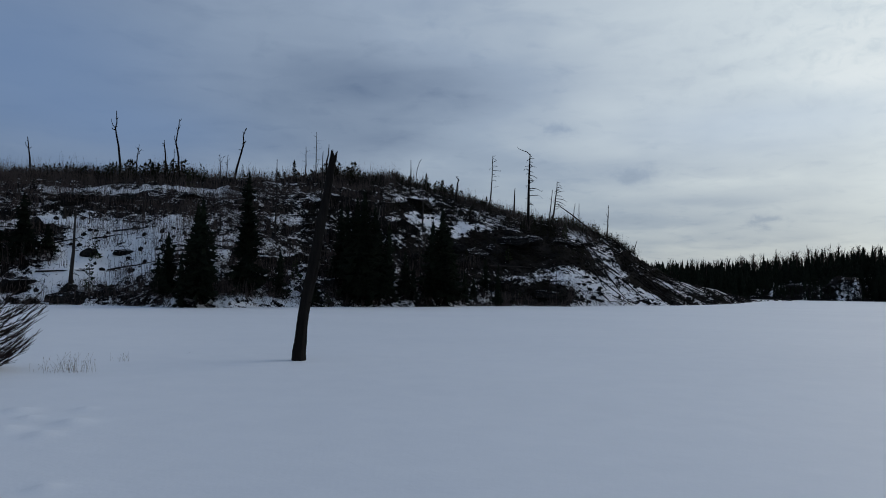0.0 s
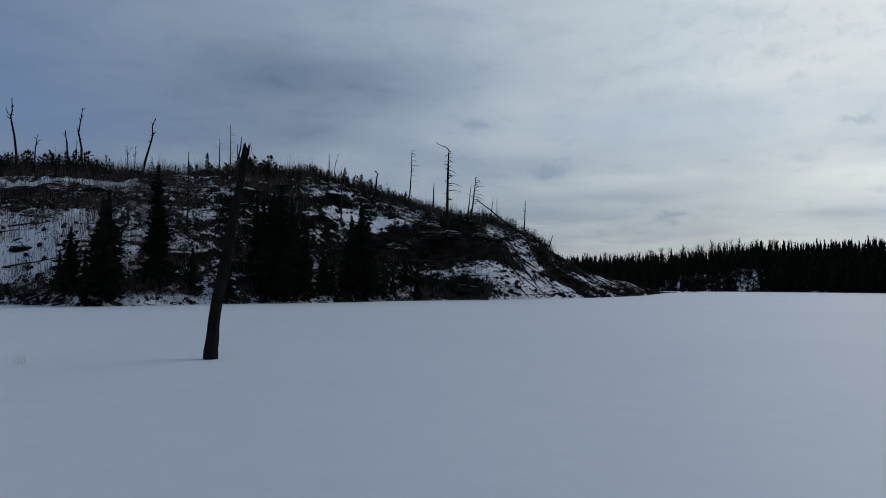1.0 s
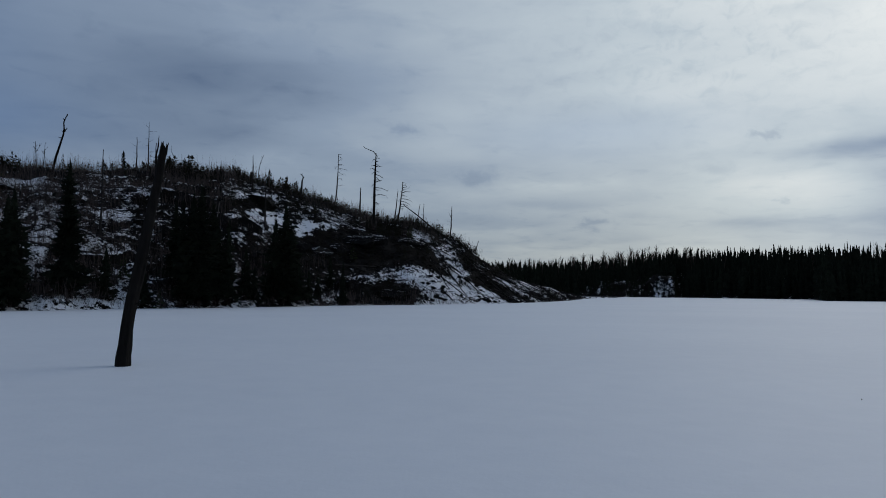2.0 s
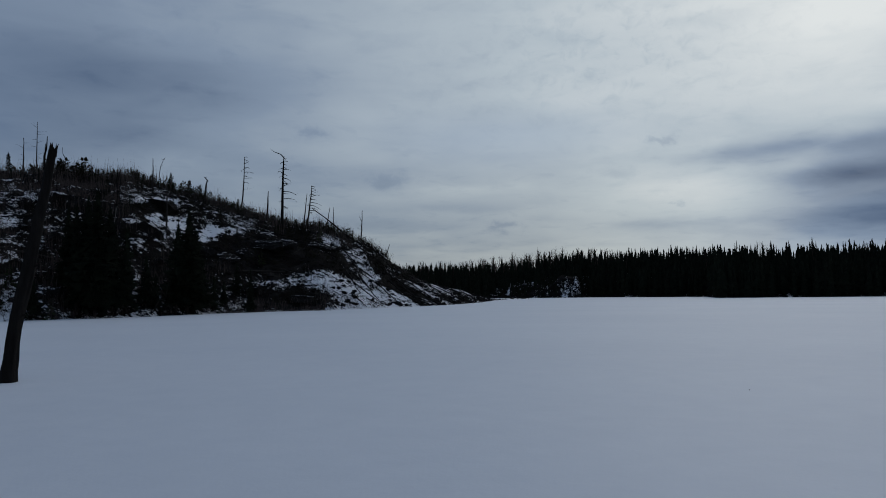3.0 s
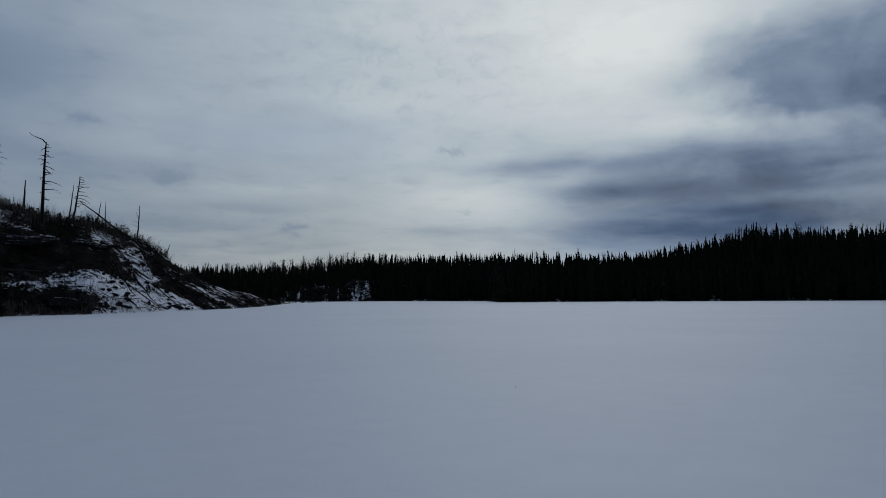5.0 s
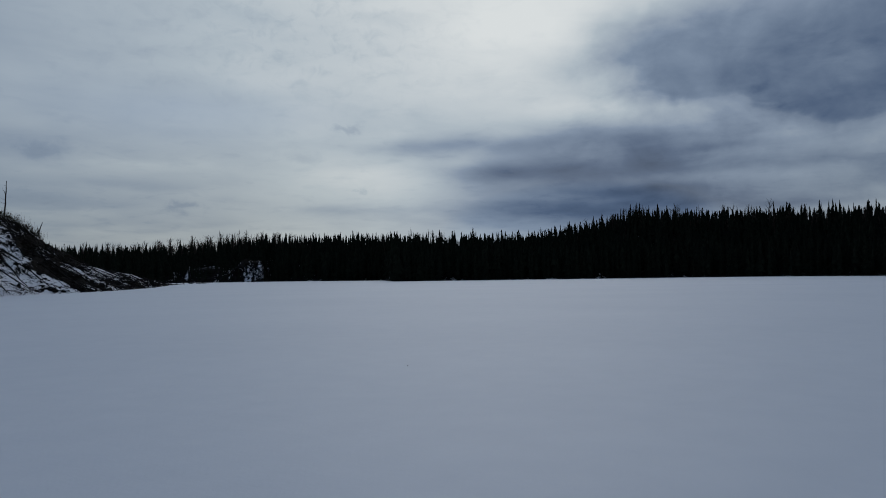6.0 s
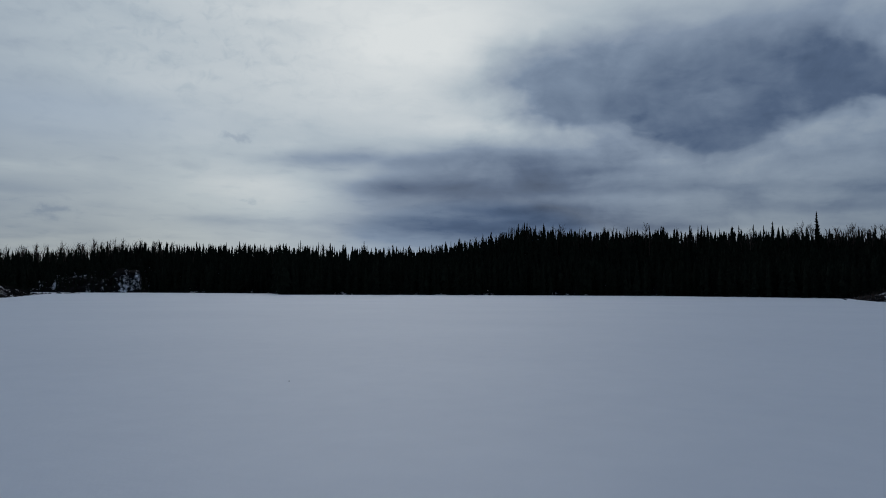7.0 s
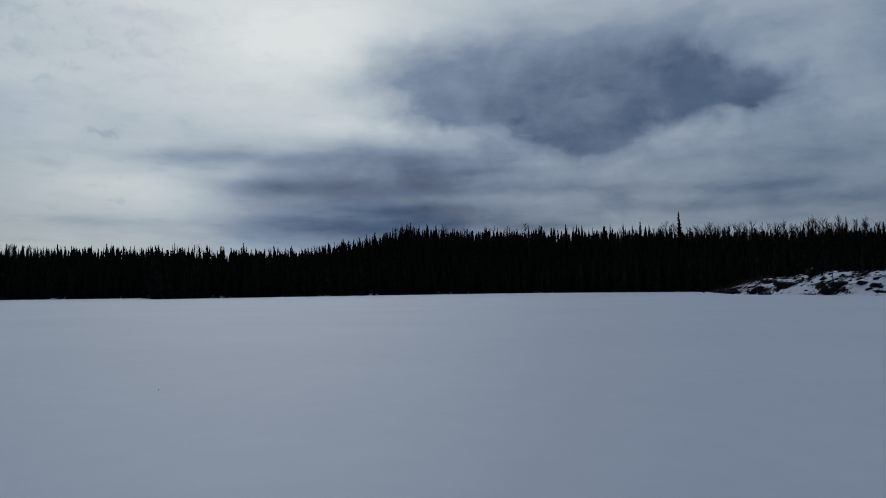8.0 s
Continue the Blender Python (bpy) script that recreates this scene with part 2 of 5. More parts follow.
def rock_tone(t, p):
    big, fine = noise_tex(t, p, 0.5, 5, 0.6), noise_tex(t, p, 5.0, 6, 0.65)
    tone = calc(t, "MULTIPLY_ADD", big, 0.6, calc(t, "MULTIPLY", fine, 0.4))
    lichen = calc(t, "GREATER_THAN", noise_tex(t, p, 2.1, 5, 0.7), 0.66)
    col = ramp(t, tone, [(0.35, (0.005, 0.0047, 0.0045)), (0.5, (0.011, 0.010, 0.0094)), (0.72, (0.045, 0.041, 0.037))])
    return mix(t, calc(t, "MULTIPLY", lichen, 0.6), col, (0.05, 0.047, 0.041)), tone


def rock_look():
    m, t, b = material("lichen_rock", 0.92, 0.05)
    p = where(t)
    col, tone = rock_tone(t, p)
    up = t.nodes.new("ShaderNodeSeparateXYZ")
    t.links.new(t.nodes.new("ShaderNodeNewGeometry").outputs["Normal"], up.inputs[0])
    cap = calc(t, "MULTIPLY_ADD", calc(t, "ADD", up.outputs[2], calc(t, "MULTIPLY", noise_tex(t, p, 3.4, 6, 0.7), 1.2)), 6.0, -9.2, clamp=True)
    t.links.new(mix(t, cap, col, (0.80, 0.82, 0.84)), b.inputs["Base Color"])
    bump(t, b, tone, 0.8, 0.15)
    return m


def slope_look():
    """Rock and dead litter with snow lying where the ground is flat enough; 'snow' is how much lies at each place."""
    m, t, b = material("snowy_rock_slope", 0.9, 0.04)
    p = where(t)
    col, tone = rock_tone(t, p)
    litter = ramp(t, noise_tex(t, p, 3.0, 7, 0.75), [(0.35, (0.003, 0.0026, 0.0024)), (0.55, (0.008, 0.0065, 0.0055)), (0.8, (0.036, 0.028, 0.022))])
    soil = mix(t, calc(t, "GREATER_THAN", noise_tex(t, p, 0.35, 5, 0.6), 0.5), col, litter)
    lies = t.nodes.new("ShaderNodeAttribute")
    lies.attribute_name = "snow"
    rag = calc(t, "MULTIPLY_ADD", calc(t, "SUBTRACT", noise_tex(t, p, 0.9, 6, 0.7), 0.5), 2.1, calc(t, "MULTIPLY", calc(t, "SUBTRACT", noise_tex(t, p, 4.0, 5, 0.7), 0.5), 1.6))
    fac = calc(t, "MULTIPLY_ADD", calc(t, "ADD", lies.outputs["Fac"], rag), 22.0, -10.4, clamp=True)
    t.links.new(mix(t, fac, soil, (0.85, 0.845, 0.845)), b.inputs["Base Color"])
    rough = calc(t, "MULTIPLY", calc(t, "MULTIPLY_ADD", noise_tex(t, p, 2.2, 7, 0.7), 1.6, tone), calc(t, "MULTIPLY_ADD", fac, -0.86, 1.0))
    bump(t, b, calc(t, "MULTIPLY_ADD", fac, 0.9, rough), 0.9, 0.36)
    return m


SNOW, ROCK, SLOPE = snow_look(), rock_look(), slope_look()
BARK_DEAD = bark("charred_grey_wood", (0.004, 0.0036, 0.0032), (0.021, 0.018, 0.016))
BARK_SNAG = bark("weathered_snag_wood", (0.012, 0.010, 0.009), (0.06, 0.052, 0.046))
BARK_LIVE = bark("spruce_bark", (0.02, 0.016, 0.013), (0.07, 0.055, 0.045))
TWIG = bark("bare_twig", (0.03, 0.021, 0.016), (0.09, 0.066, 0.052), (6, 6, 3))
PALE_TWIG = bark("pale_birch_twig", (0.09, 0.08, 0.07), (0.22, 0.20, 0.18), (6, 6, 3))
BRUSH = bark("grey_brush_twig", (0.05, 0.037, 0.032), (0.13, 0.102, 0.09), (6, 6, 3))
DARK_TWIG = bark("dark_sapling_twig", (0.016, 0.011, 0.010), (0.05, 0.036, 0.031), (6, 6, 3))
STRAW = bark("dry_straw", (0.16, 0.12, 0.075), (0.34, 0.27, 0.18), (6, 6, 3))
NEEDLE = needles("spruce_needles", (0.006, 0.008, 0.006), (0.021, 0.026, 0.016))
NEEDLE_DULL = needles("dull_pine_needles", (0.008, 0.0085, 0.006), (0.028, 0.027, 0.017))
NEEDLE_PINE = needles("young_pine_needles", (0.016, 0.024, 0.010), (0.055, 0.062, 0.028))


# ---- geometry helpers ----
def lattice(ix, iy, seed):
    h = (ix.astype(np.int64) * 374761393 + iy.astype(np.int64) * 668265263 + seed * 974634777) & 0xFFFFFFFF
    h = ((h ^ (h >> 13)) * 1274126177) & 0xFFFFFFFF
    return ((h ^ (h >> 16)) & 0xFFFF) / 65535.0


def smooth_noise(x, y, seed):
    ix, iy = np.floor(x), np.floor(y)
    fx, fy = x - ix, y - iy
    fx, fy = fx * fx * (3 - 2 * fx), fy * fy * (3 - 2 * fy)
    a, b = lattice(ix, iy, seed), lattice(ix + 1, iy, seed)
    c, d = lattice(ix, iy + 1, seed), lattice(ix + 1, iy + 1, seed)
    return (a * (1 - fx) + b * fx) * (1 - fy) + (c * (1 - fx) + d * fx) * fy


def fbm(x, y, size, seed, octaves=4, keep=0.5):
    total, amp, norm = 0.0, 1.0, 0.0
    for o in range(octaves):
        total = total + amp * (smooth_noise(x / size * 2 ** o, y / size * 2 ** o, seed + o) - 0.5)
        norm += amp
        amp *= keep
    return total / norm * 2


def step01(v):
    v = np.clip(v, 0, 1)
    return v * v * (3 - 2 * v)


# ---- the lie of the land, by bearing (degrees east of the y axis) from the turning point ----
HILL_SHORE = ((-75, 74), (-40, 72), (-32, 71), (-25, 68), (-21, 63), (-17, 63), (-12.7, 66), (-7.4, 68.5), (-3.8, 71), (0.8, 76),
              (5.3, 81), (9.8, 84), (14.2, 93), (18.4, 106), (20.9, 120), (22.6, 142), (23.6, 170), (24.3, 200), (25.0, 215), (27, 235))
HILL_CREST = ((-75, 112, 15.6), (-32.4, 112, 16.6), (-25.3, 108, 16.4), (-17.3, 105, 16.4), (-10.3, 108, 17.3), (-4, 112, 18.2), (-0.3, 118, 17.4), (3.4, 122, 15.7),
              (6.7, 124, 14.7), (9.8, 125, 13.3), (12, 126, 11.6), (14.2, 128, 9.0), (16.4, 132, 6.2), (18.4, 138, 4.2), (20.9, 148, 2.6), (22.6, 168, 1.3), (23.6, 190, 0.5), (24.3, 215, 0.0), (27, 245, -1.0))
FAR_SHORE = ((5, 300), (24, 268), (28, 262), (32, 262), (38.4, 243), (40.2, 240), (40.7, 192), (48, 196), (61, 203), (68, 208), (73, 203), (81, 183), (85, 175), (95, 168), (130, 160))
FAR_RISE = ((5, 8), (20, 6.6), (26, 7.6), (32, 10.0), (36, 10.4), (40, 8.6), (44, 7.2), (51, 6.6), (54, 8.2), (57, 11.2), (61, 14.8), (68, 14.2), (73, 13.2), (81, 11), (89, 9.8), (95, 9.6), (130, 9.6))
SPIT_SHORE = ((83.6, 180), (84.3, 152), (85.5, 131), (89, 118), (95, 104), (102, 98), (120, 96))
SPIT_TOP = ((83.6, 190, 0.0), (84.3, 166, 0.5), (85.5, 150, 1.1), (87.5, 138, 2.4), (90.8, 130, 3.2), (95, 118, 3.3), (102, 115, 3.4), (120, 112, 3.5))


def track(table, az, col=1):
    rows = np.array(table)
    return np.interp(az, rows[:, 0], rows[:, col])


def polar(x, y):
    return np.degrees(np.arctan2(x, y)), np.hypot(x, y)


def hill_z(x, y):
    x, y = np.asarray(x, float), np.asarray(y, float)
    az, r = polar(x, y)
    r0 = track(HILL_SHORE, az) + 2.5 * fbm(x, y, 9.0, 5, 3)
    rc, zc = track(HILL_CREST, az), track(HILL_CREST, az, 2)
    s = (r - r0) / np.maximum(rc - r0, 4.0)
    q = np.clip(s, 0, 1)
    z = zc * (1 - (1 - q) ** 1.55)
    z = z + np.minimum(1, q * 6) * (0.35 + 0.65 * np.clip(zc / 10, 0, 1)) * (1.5 * fbm(x, y, 15.0, 11, 5, 0.55))
    ledge = 2.3
    u = z / ledge + 2.6 * fbm(x, y, 13.0, 31, 4)
    craggy = step01(0.5 + 1.6 * fbm(x, y, 16.0, 37, 3))
    z = np.where(s > 0, z + 0.85 * craggy * ledge * (step01((u - np.floor(u) - 0.5) * 2.6 + 0.5) - (u - np.floor(u))) * np.clip(zc / 8, 0.15, 1) * np.minimum(1, q * 5), z)
    z = z + np.minimum(1, q * 8) * np.clip(zc / 6, 0.2, 1) * (0.55 * np.abs(fbm(x, y, 3.2, 151, 4, 0.6)) - 0.1)
    z = z - np.clip(s - 1, 0, 4) * 1.2
    lip = np.exp(-((r - r0 - 0.4) / 0.8) ** 2) * np.maximum(0, 0.12 + 0.7 * fbm(x, y, 1.9, 171, 3))
    return np.where(s < 0, np.maximum(s * 3.0, -0.8), z) + lip


def far_z(x, y):
    x, y = np.asarray(x, float), np.asarray(y, float)
    az, r = polar(x, y)
    s = (r - track(FAR_SHORE, az)) / 55.0
    face = np.interp(az, (22.5, 24, 26.5, 28.4, 29.0, 30.5, 30.8), (0, 3.0, 4.6, 5.2, 6.8, 7.2, 0.0))
    cliff = face * (1 + 0.5 * fbm(x, y, 7.0, 53, 3)) * step01(s * 7 + 0.6 * fbm(x, y, 4.0, 57, 3))
    z = track(FAR_RISE, az) * step01(np.clip(s, 0, 1)) + cliff * (1 - np.clip(s, 0, 1)) + np.clip(s * 4, 0, 1) * 1.2 * fbm(x, y, 18.0, 51, 4)
    return np.where(s < 0, np.maximum(s * 6.0, -0.8), z)


def spit_z(x, y):
    x, y = np.asarray(x, float), np.asarray(y, float)
    az, r = polar(x, y)
    r0 = track(SPIT_SHORE, az) + 2.0 * fbm(x, y, 7.0, 61, 3)
    rc, zc = track(SPIT_TOP, az), track(SPIT_TOP, az, 2)
    s = (r - r0) / np.maximum(rc - r0, 4.0)
    z = zc * (1 - (1 - np.clip(s, 0, 1)) ** 1.7) + np.clip(s * 5, 0, 1) * np.clip(zc / 3, 0.2, 1) * 0.6 * fbm(x, y, 5.0, 71, 5, 0.6)
    return np.where(s < 0, np.maximum(s * 2.0, -0.8), z)


def ice_z(x, y):
    """The lake's snow: flat, with low drifts, and a bank that rises to the west by the shrub."""
    x, y = np.asarray(x, float), np.asarray(y, float)
    bank = 0.35 * step01((-x - 6.5) / 9.0) * step01((y + 6) / 8.0) * step01((30 - y) / 14.0)
    near = np.exp(-(x * x + y * y) / 40.0 ** 2)
    lumps = 0.0
    for x0, y0, size in ((-4.83, 9.72, 0.12), (-4.5, 8.75, 0.2), (-4.46, 8.01, 0.17), (-5.61, 9.44, 0.2), (-5.04, 8.22, 0.22), (-5.9, 8.9, 0.2), (-3.3, 6.0, 0.12), (-5.2, 9.0, 0.12)):  # snow thrown up along an old trail
        lumps = lumps + 0.32 * size * np.exp(-((x - x0) ** 2 + (y - y0) ** 2) / size ** 2)
    melt = 0.035 * np.exp(-((x + 3.46) ** 2 + (y - 17.1) ** 2) / 0.55 ** 2)  # the hollow round the dead trunk
    return lumps - melt + 0.05 * near * fbm(x, y, 9.0, 81, 3) + bank * (1 + 0.3 * fbm(x, y, 2.2, 83, 4))
# ---- end of the land ----


class Geo:
    """Triangles gathered for one mesh."""

    def __init__(self):
        self.v, self.f = [], []

    def add(self, verts, faces):
        n = len(self.v)
        self.v += [tuple(p) for p in verts]
        for face in faces:
            for k in range(1, len(face) - 1):
                self.f.append((n + face[0], n + face[k], n + face[k + 1]))

    def tube(self, pts, radii, sides=6, cap=True):
        """A tapered, bent stem along pts."""
        pts = [Vector(p) for p in pts]
        rings = []
        for i, p in enumerate(pts):
            d = (pts[min(i + 1, len(pts) - 1)] - pts[max(i - 1, 0)]).normalized()
            a = d.cross(Vector((0.31, 0.95, 0.05)) if abs(d.y) < 0.9 else Vector((1, 0, 0))).normalized()
            b = d.cross(a)
            rings.append([p + (a * math.cos(2 * math.pi * k / sides) + b * math.sin(2 * math.pi * k / sides)) * radii[i] for k in range(sides)])
        verts = [q for ring in rings for q in ring]
        faces = [(i * sides + k, i * sides + (k + 1) % sides, (i + 1) * sides + (k + 1) % sides, (i + 1) * sides + k)
                 for i in range(len(pts) - 1) for k in range(sides)]
        if cap:
            faces += [tuple(range(sides)), tuple(range((len(pts) - 1) * sides, len(pts) * sides))]
        self.add(verts, faces)

    def arrays(self):
        return np.array(self.v, float).reshape(-1, 3), np.array(self.f, int).reshape(-1, 3)


def tri_mesh(name, v, f, mat, smooth=False):
    me = bpy.data.meshes.new(name)
    me.vertices.add(len(v))
    me.vertices.foreach_set("co", np.asarray(v, np.float32).ravel())
    me.loops.add(len(f) * 3)
    me.loops.foreach_set("vertex_index", np.asarray(f, np.int32).ravel())
    me.polygons.add(len(f))
    me.polygons.foreach_set("loop_start", np.arange(0, len(f) * 3, 3, dtype=np.int32))
    me.polygons.foreach_set("use_smooth", np.full(len(f), smooth, dtype=bool))
    me.materials.append(mat)
    me.update(calc_edges=True)
    me.validate()
    return me


def geo_mesh(name, geo, mat, smooth=False):
    return tri_mesh(name, *geo.arrays(), mat, smooth)


def thing(name, m, label, category, group=""):
    ob = new(name)
    ob.empty_display_size = 0.3
    ob.matrix_basis = m
    return tagged(ob, label, category, group)


def part(name, geo, mat, parent, label="", smooth=False):
    ob = new(name, geo_mesh(name, geo, mat, smooth))
    ob.parent = parent
    return tagged(ob, label)


def single(name, geo, mat, m, label, category, group="", kind="", smooth=False):
    ob = new(name, geo_mesh(name, geo, mat, smooth))
    ob.matrix_basis = m
    return tagged(ob, label, category, group, kind)


def scatter(name, templates, spots, mat, label, category):
    """One object of many small alike pieces: spots are rows of x, y, z, turn, width, height."""
    vs, fs, n = [], [], 0
    for i, (x, y, z, turn, wide, tall) in enumerate(spots):
        tv, tf = templates[i % len(templates)]
        c, s = math.cos(turn), math.sin(turn)
        v = np.stack([x + wide * (tv[:, 0] * c - tv[:, 1] * s), y + wide * (tv[:, 0] * s + tv[:, 1] * c), z + tall * tv[:, 2]], 1)
        vs.append(v)
        fs.append(tf + n)
        n += len(v)
    ob = new(name, tri_mesh(name, np.concatenate(vs), np.concatenate(fs), mat))
    return tagged(ob, label, category, kind="stuff")


def sheet(name, ax, ay, height, mat, smooth=True, snow=None):
    """A ground sheet over the grids ax, ay."""
    z = height(ax, ay)
    nu, nv = ax.shape
    idx = np.arange(nu * nv).reshape(nu, nv)
    q = np.stack([idx[:-1, :-1], idx[1:, :-1], idx[1:, 1:], idx[:-1, 1:]], -1).reshape(-1, 4)
    f = np.concatenate([q[:, [0, 1, 2]], q[:, [0, 2, 3]]])
    v = np.stack([ax, ay, z], -1).reshape(-1, 3)
    me = tri_mesh(name, v, f, mat, smooth)
    if me.polygons[0].normal.z < 0:
        me.flip_normals()
    if snow is not None:
        me.attributes.new("snow", "FLOAT", "POINT").data.foreach_set("value", snow(ax, ay, z).astype(np.float32).ravel())
    return tagged(new(name, me), kind="structure")


def polar_grid(az0, az1, naz, shore, before, beyond, nr, power=1.5):
    az = np.radians(np.linspace(az0, az1, naz))[:, None]
    r0 = track(shore, np.degrees(az))
    r = r0 - before + (before + beyond) * np.linspace(0, 1, nr)[None, :] ** power
    return r * np.sin(az), r * np.cos(az)


def steepness(ax, ay, z):
    """The slope of the ground, as rise over run, on a grid."""
    du = np.stack([np.gradient(ax, axis=0), np.gradient(ay, axis=0), np.gradient(z, axis=0)], -1)
    dv = np.stack([np.gradient(ax, axis=1), np.gradient(ay, axis=1), np.gradient(z, axis=1)], -1)
    n = np.cross(du, dv)
    return np.hypot(n[..., 0], n[..., 1]) / np.maximum(np.abs(n[..., 2]), 1e-6)


def slope_spots(gen, n, az0, az1, s0, s1, past=0.0):
    """n random places on the hillside between two bearings, s from the shore (0) to the brow (1): az, s, x, y, z."""
    az, s = gen.uniform(az0, az1, n), gen.uniform(s0, s1, n)
    r = track(HILL_SHORE, az) * (1 - s) + s * (track(HILL_CREST, az) + past)
    x, y = r * np.sin(np.radians(az)), r * np.cos(np.radians(az))
    return az, s, x, y, hill_z(x, y)


def rows_of(*cols):
    n = max(np.size(c) for c in cols)
    return np.stack([np.broadcast_to(c, n) for c in cols], 1)


# ---- ground ----
def build_ground():
    """The snowy lake: one sheet from the eye to the horizon, fine near the eye."""
    az = np.radians(np.concatenate([np.arange(-45, 105, 0.4), np.linspace(105, 315, 60)]))[:, None]
    r = np.concatenate([[0.0], np.geomspace(0.6, 60, 230), np.geomspace(70, 4500, 24)])[None, :]
    ob = sheet("ground", r * np.sin(az), r * np.cos(az), ice_z, SNOW)
    tagged(ob, "flat snow-covered frozen lake with low drifts", "snow")


# the hillside's face: where snow lies thick (plus) or rock and growth show (minus): x, height, half width, half height, amount
DRIFTS = [(-41.6, 13.0, 6.1, 0.45, 0.8), (-31.3, 13.8, 5.0, 0.4, 0.9), (-32.5, 4.7, 5.0, 3.3, 0.5), (-36.0, 6.0, 11, 5.5, 0.19), (-34.6, 1.7, 2.6, 1.4, 0.55), (-42.2, 8.3, 3.6, 0.9, 0.35), (-29.3, 9.2, 1.6, 0.4, 0.5),
          (-22.0, 6.2, 1.6, 2.3, 0.2), (-18.7, 9.8, 3.0, 0.8, 0.36), (-16.4, 5.2, 2.2, 1.2, 0.2), (-19.3, 0.7, 6.1, 0.3, 0.12), (-27.0, 4.0, 2.6, 2.4, 0.12), (-13.0, 2.0, 2.4, 1.4, 0.16), (-13.5, 9.6, 3.0, 0.7, 0.14), (-15.0, 7.4, 2.2, 1.6, 0.12)]
DRIFTS_EAST = [(-4.6, 14.2, 3.1, 0.5, 0.8), (-3.7, 11.1, 2.4, 0.8, 0.65), (-4.7, 8.1, 2.0, 1.3, 0.34), (5.1, 11.0, 2.9, 0.6, 0.42), (2.3, 10.0, 2.1, 1.2, 0.36), (8.2, 3.6, 6.0, 0.5, 0.17), (3.6, 1.2, 1.9, 0.9, 0.3),
               (20.2, 2.4, 4.6, 2.4, 0.64), (22.6, 6.4, 1.0, 1.0, 0.3), (26.0, 1.4, 4.0, 1.5, 0.5), (19.6, 9.4, 1.8, 1.0, 0.65), (23.8, 7.9, 1.7, 0.9, 0.5), (44.0, 3.2, 2.6, 0.7, 0.5), (38.3, 1.0, 5.6, 0.5, 0.12), (17.6, 4.5, 1.2, 0.9, 0.2), (30.5, 4.0, 1.5, 0.5, 0.4)]
BARE = [(-38.7, 11.8, 5.1, 0.5, -0.6), (-41.8, 7.2, 2.3, 0.7, -0.6), (-31.9, 5.5, 1.0, 0.4, -0.6), (-32.2, 0.7, 2.2, 0.3, -0.35), (-37.4, 1.1, 1.4, 0.7, -0.5), (-36.5, 10.4, 10.0, 1.3, -0.24), (-24.1, 11.2, 6.8, 0.8, -0.1),
        (-4.5, 12.7, 2.8, 0.6, -0.7), (-5.0, 9.2, 1.0, 0.7, -0.5), (7.5, 7.0, 7.3, 2.1, -0.9), (11.0, 1.5, 4.2, 1.2, -0.75), (28.2, 5.2, 3.6, 0.8, -0.35), (17.3, 6.4, 2.3, 1.1, -0.5), (14.9, 10.8, 3.4, 1.7, -0.4),
        (-14.0, 9.8, 5.5, 3.0, -0.22), (-9.9, 4.9, 3.0, 3.6, -0.2), (36.0, 4.5, 5.0, 1.0, -0.3)]


def face_bias(x, z):
    """How much more or less snow lies at that place of the hillside's face."""
    bias = 0.0
    for x0, z0, hw, hh, amount in DRIFTS + DRIFTS_EAST + BARE:
        bias = bias + amount * np.exp(-np.abs((x - x0) / hw) ** 3.0 - np.abs((z - z0) / hh) ** 3.0)
    return bias


def hill_snow(ax, ay, z):
    az, r = polar(ax, ay)
    lie = 0.54 - 0.30 * steepness(ax, ay, z) + 0.34 * fbm(ax, ay, 7.0, 91, 4) + face_bias(ax + 2.4 * fbm(ax, ay, 5.0, 131, 4), z + 1.0 * fbm(ax, ay, 3.4, 137, 4))
    crest = step01((r - track(HILL_CREST, az) + np.where(az < 5, 14, 9)) / np.where(az < 5, 10.0, 7.0)) * step01((track(HILL_CREST, az, 2) - 3) / 4)
    shore = np.exp(-((r - track(HILL_SHORE, az)) / 1.5) ** 2)
    # along the low end of the hill the snow lies in streaks between fallen stems
    fall = step01((az - 12.5) / 3.0)
    streak = fbm((z + 0.5 * ax) / 1.0, (ax - 2 * z) / 7.0, 1.0, 201, 2)
    return np.clip(lie - 0.5 * crest * (1 - 0.75 * step01((az - 7) / 2)) + 0.1 * shore + fall * (1.2 * streak + 0.06), 0, 1)


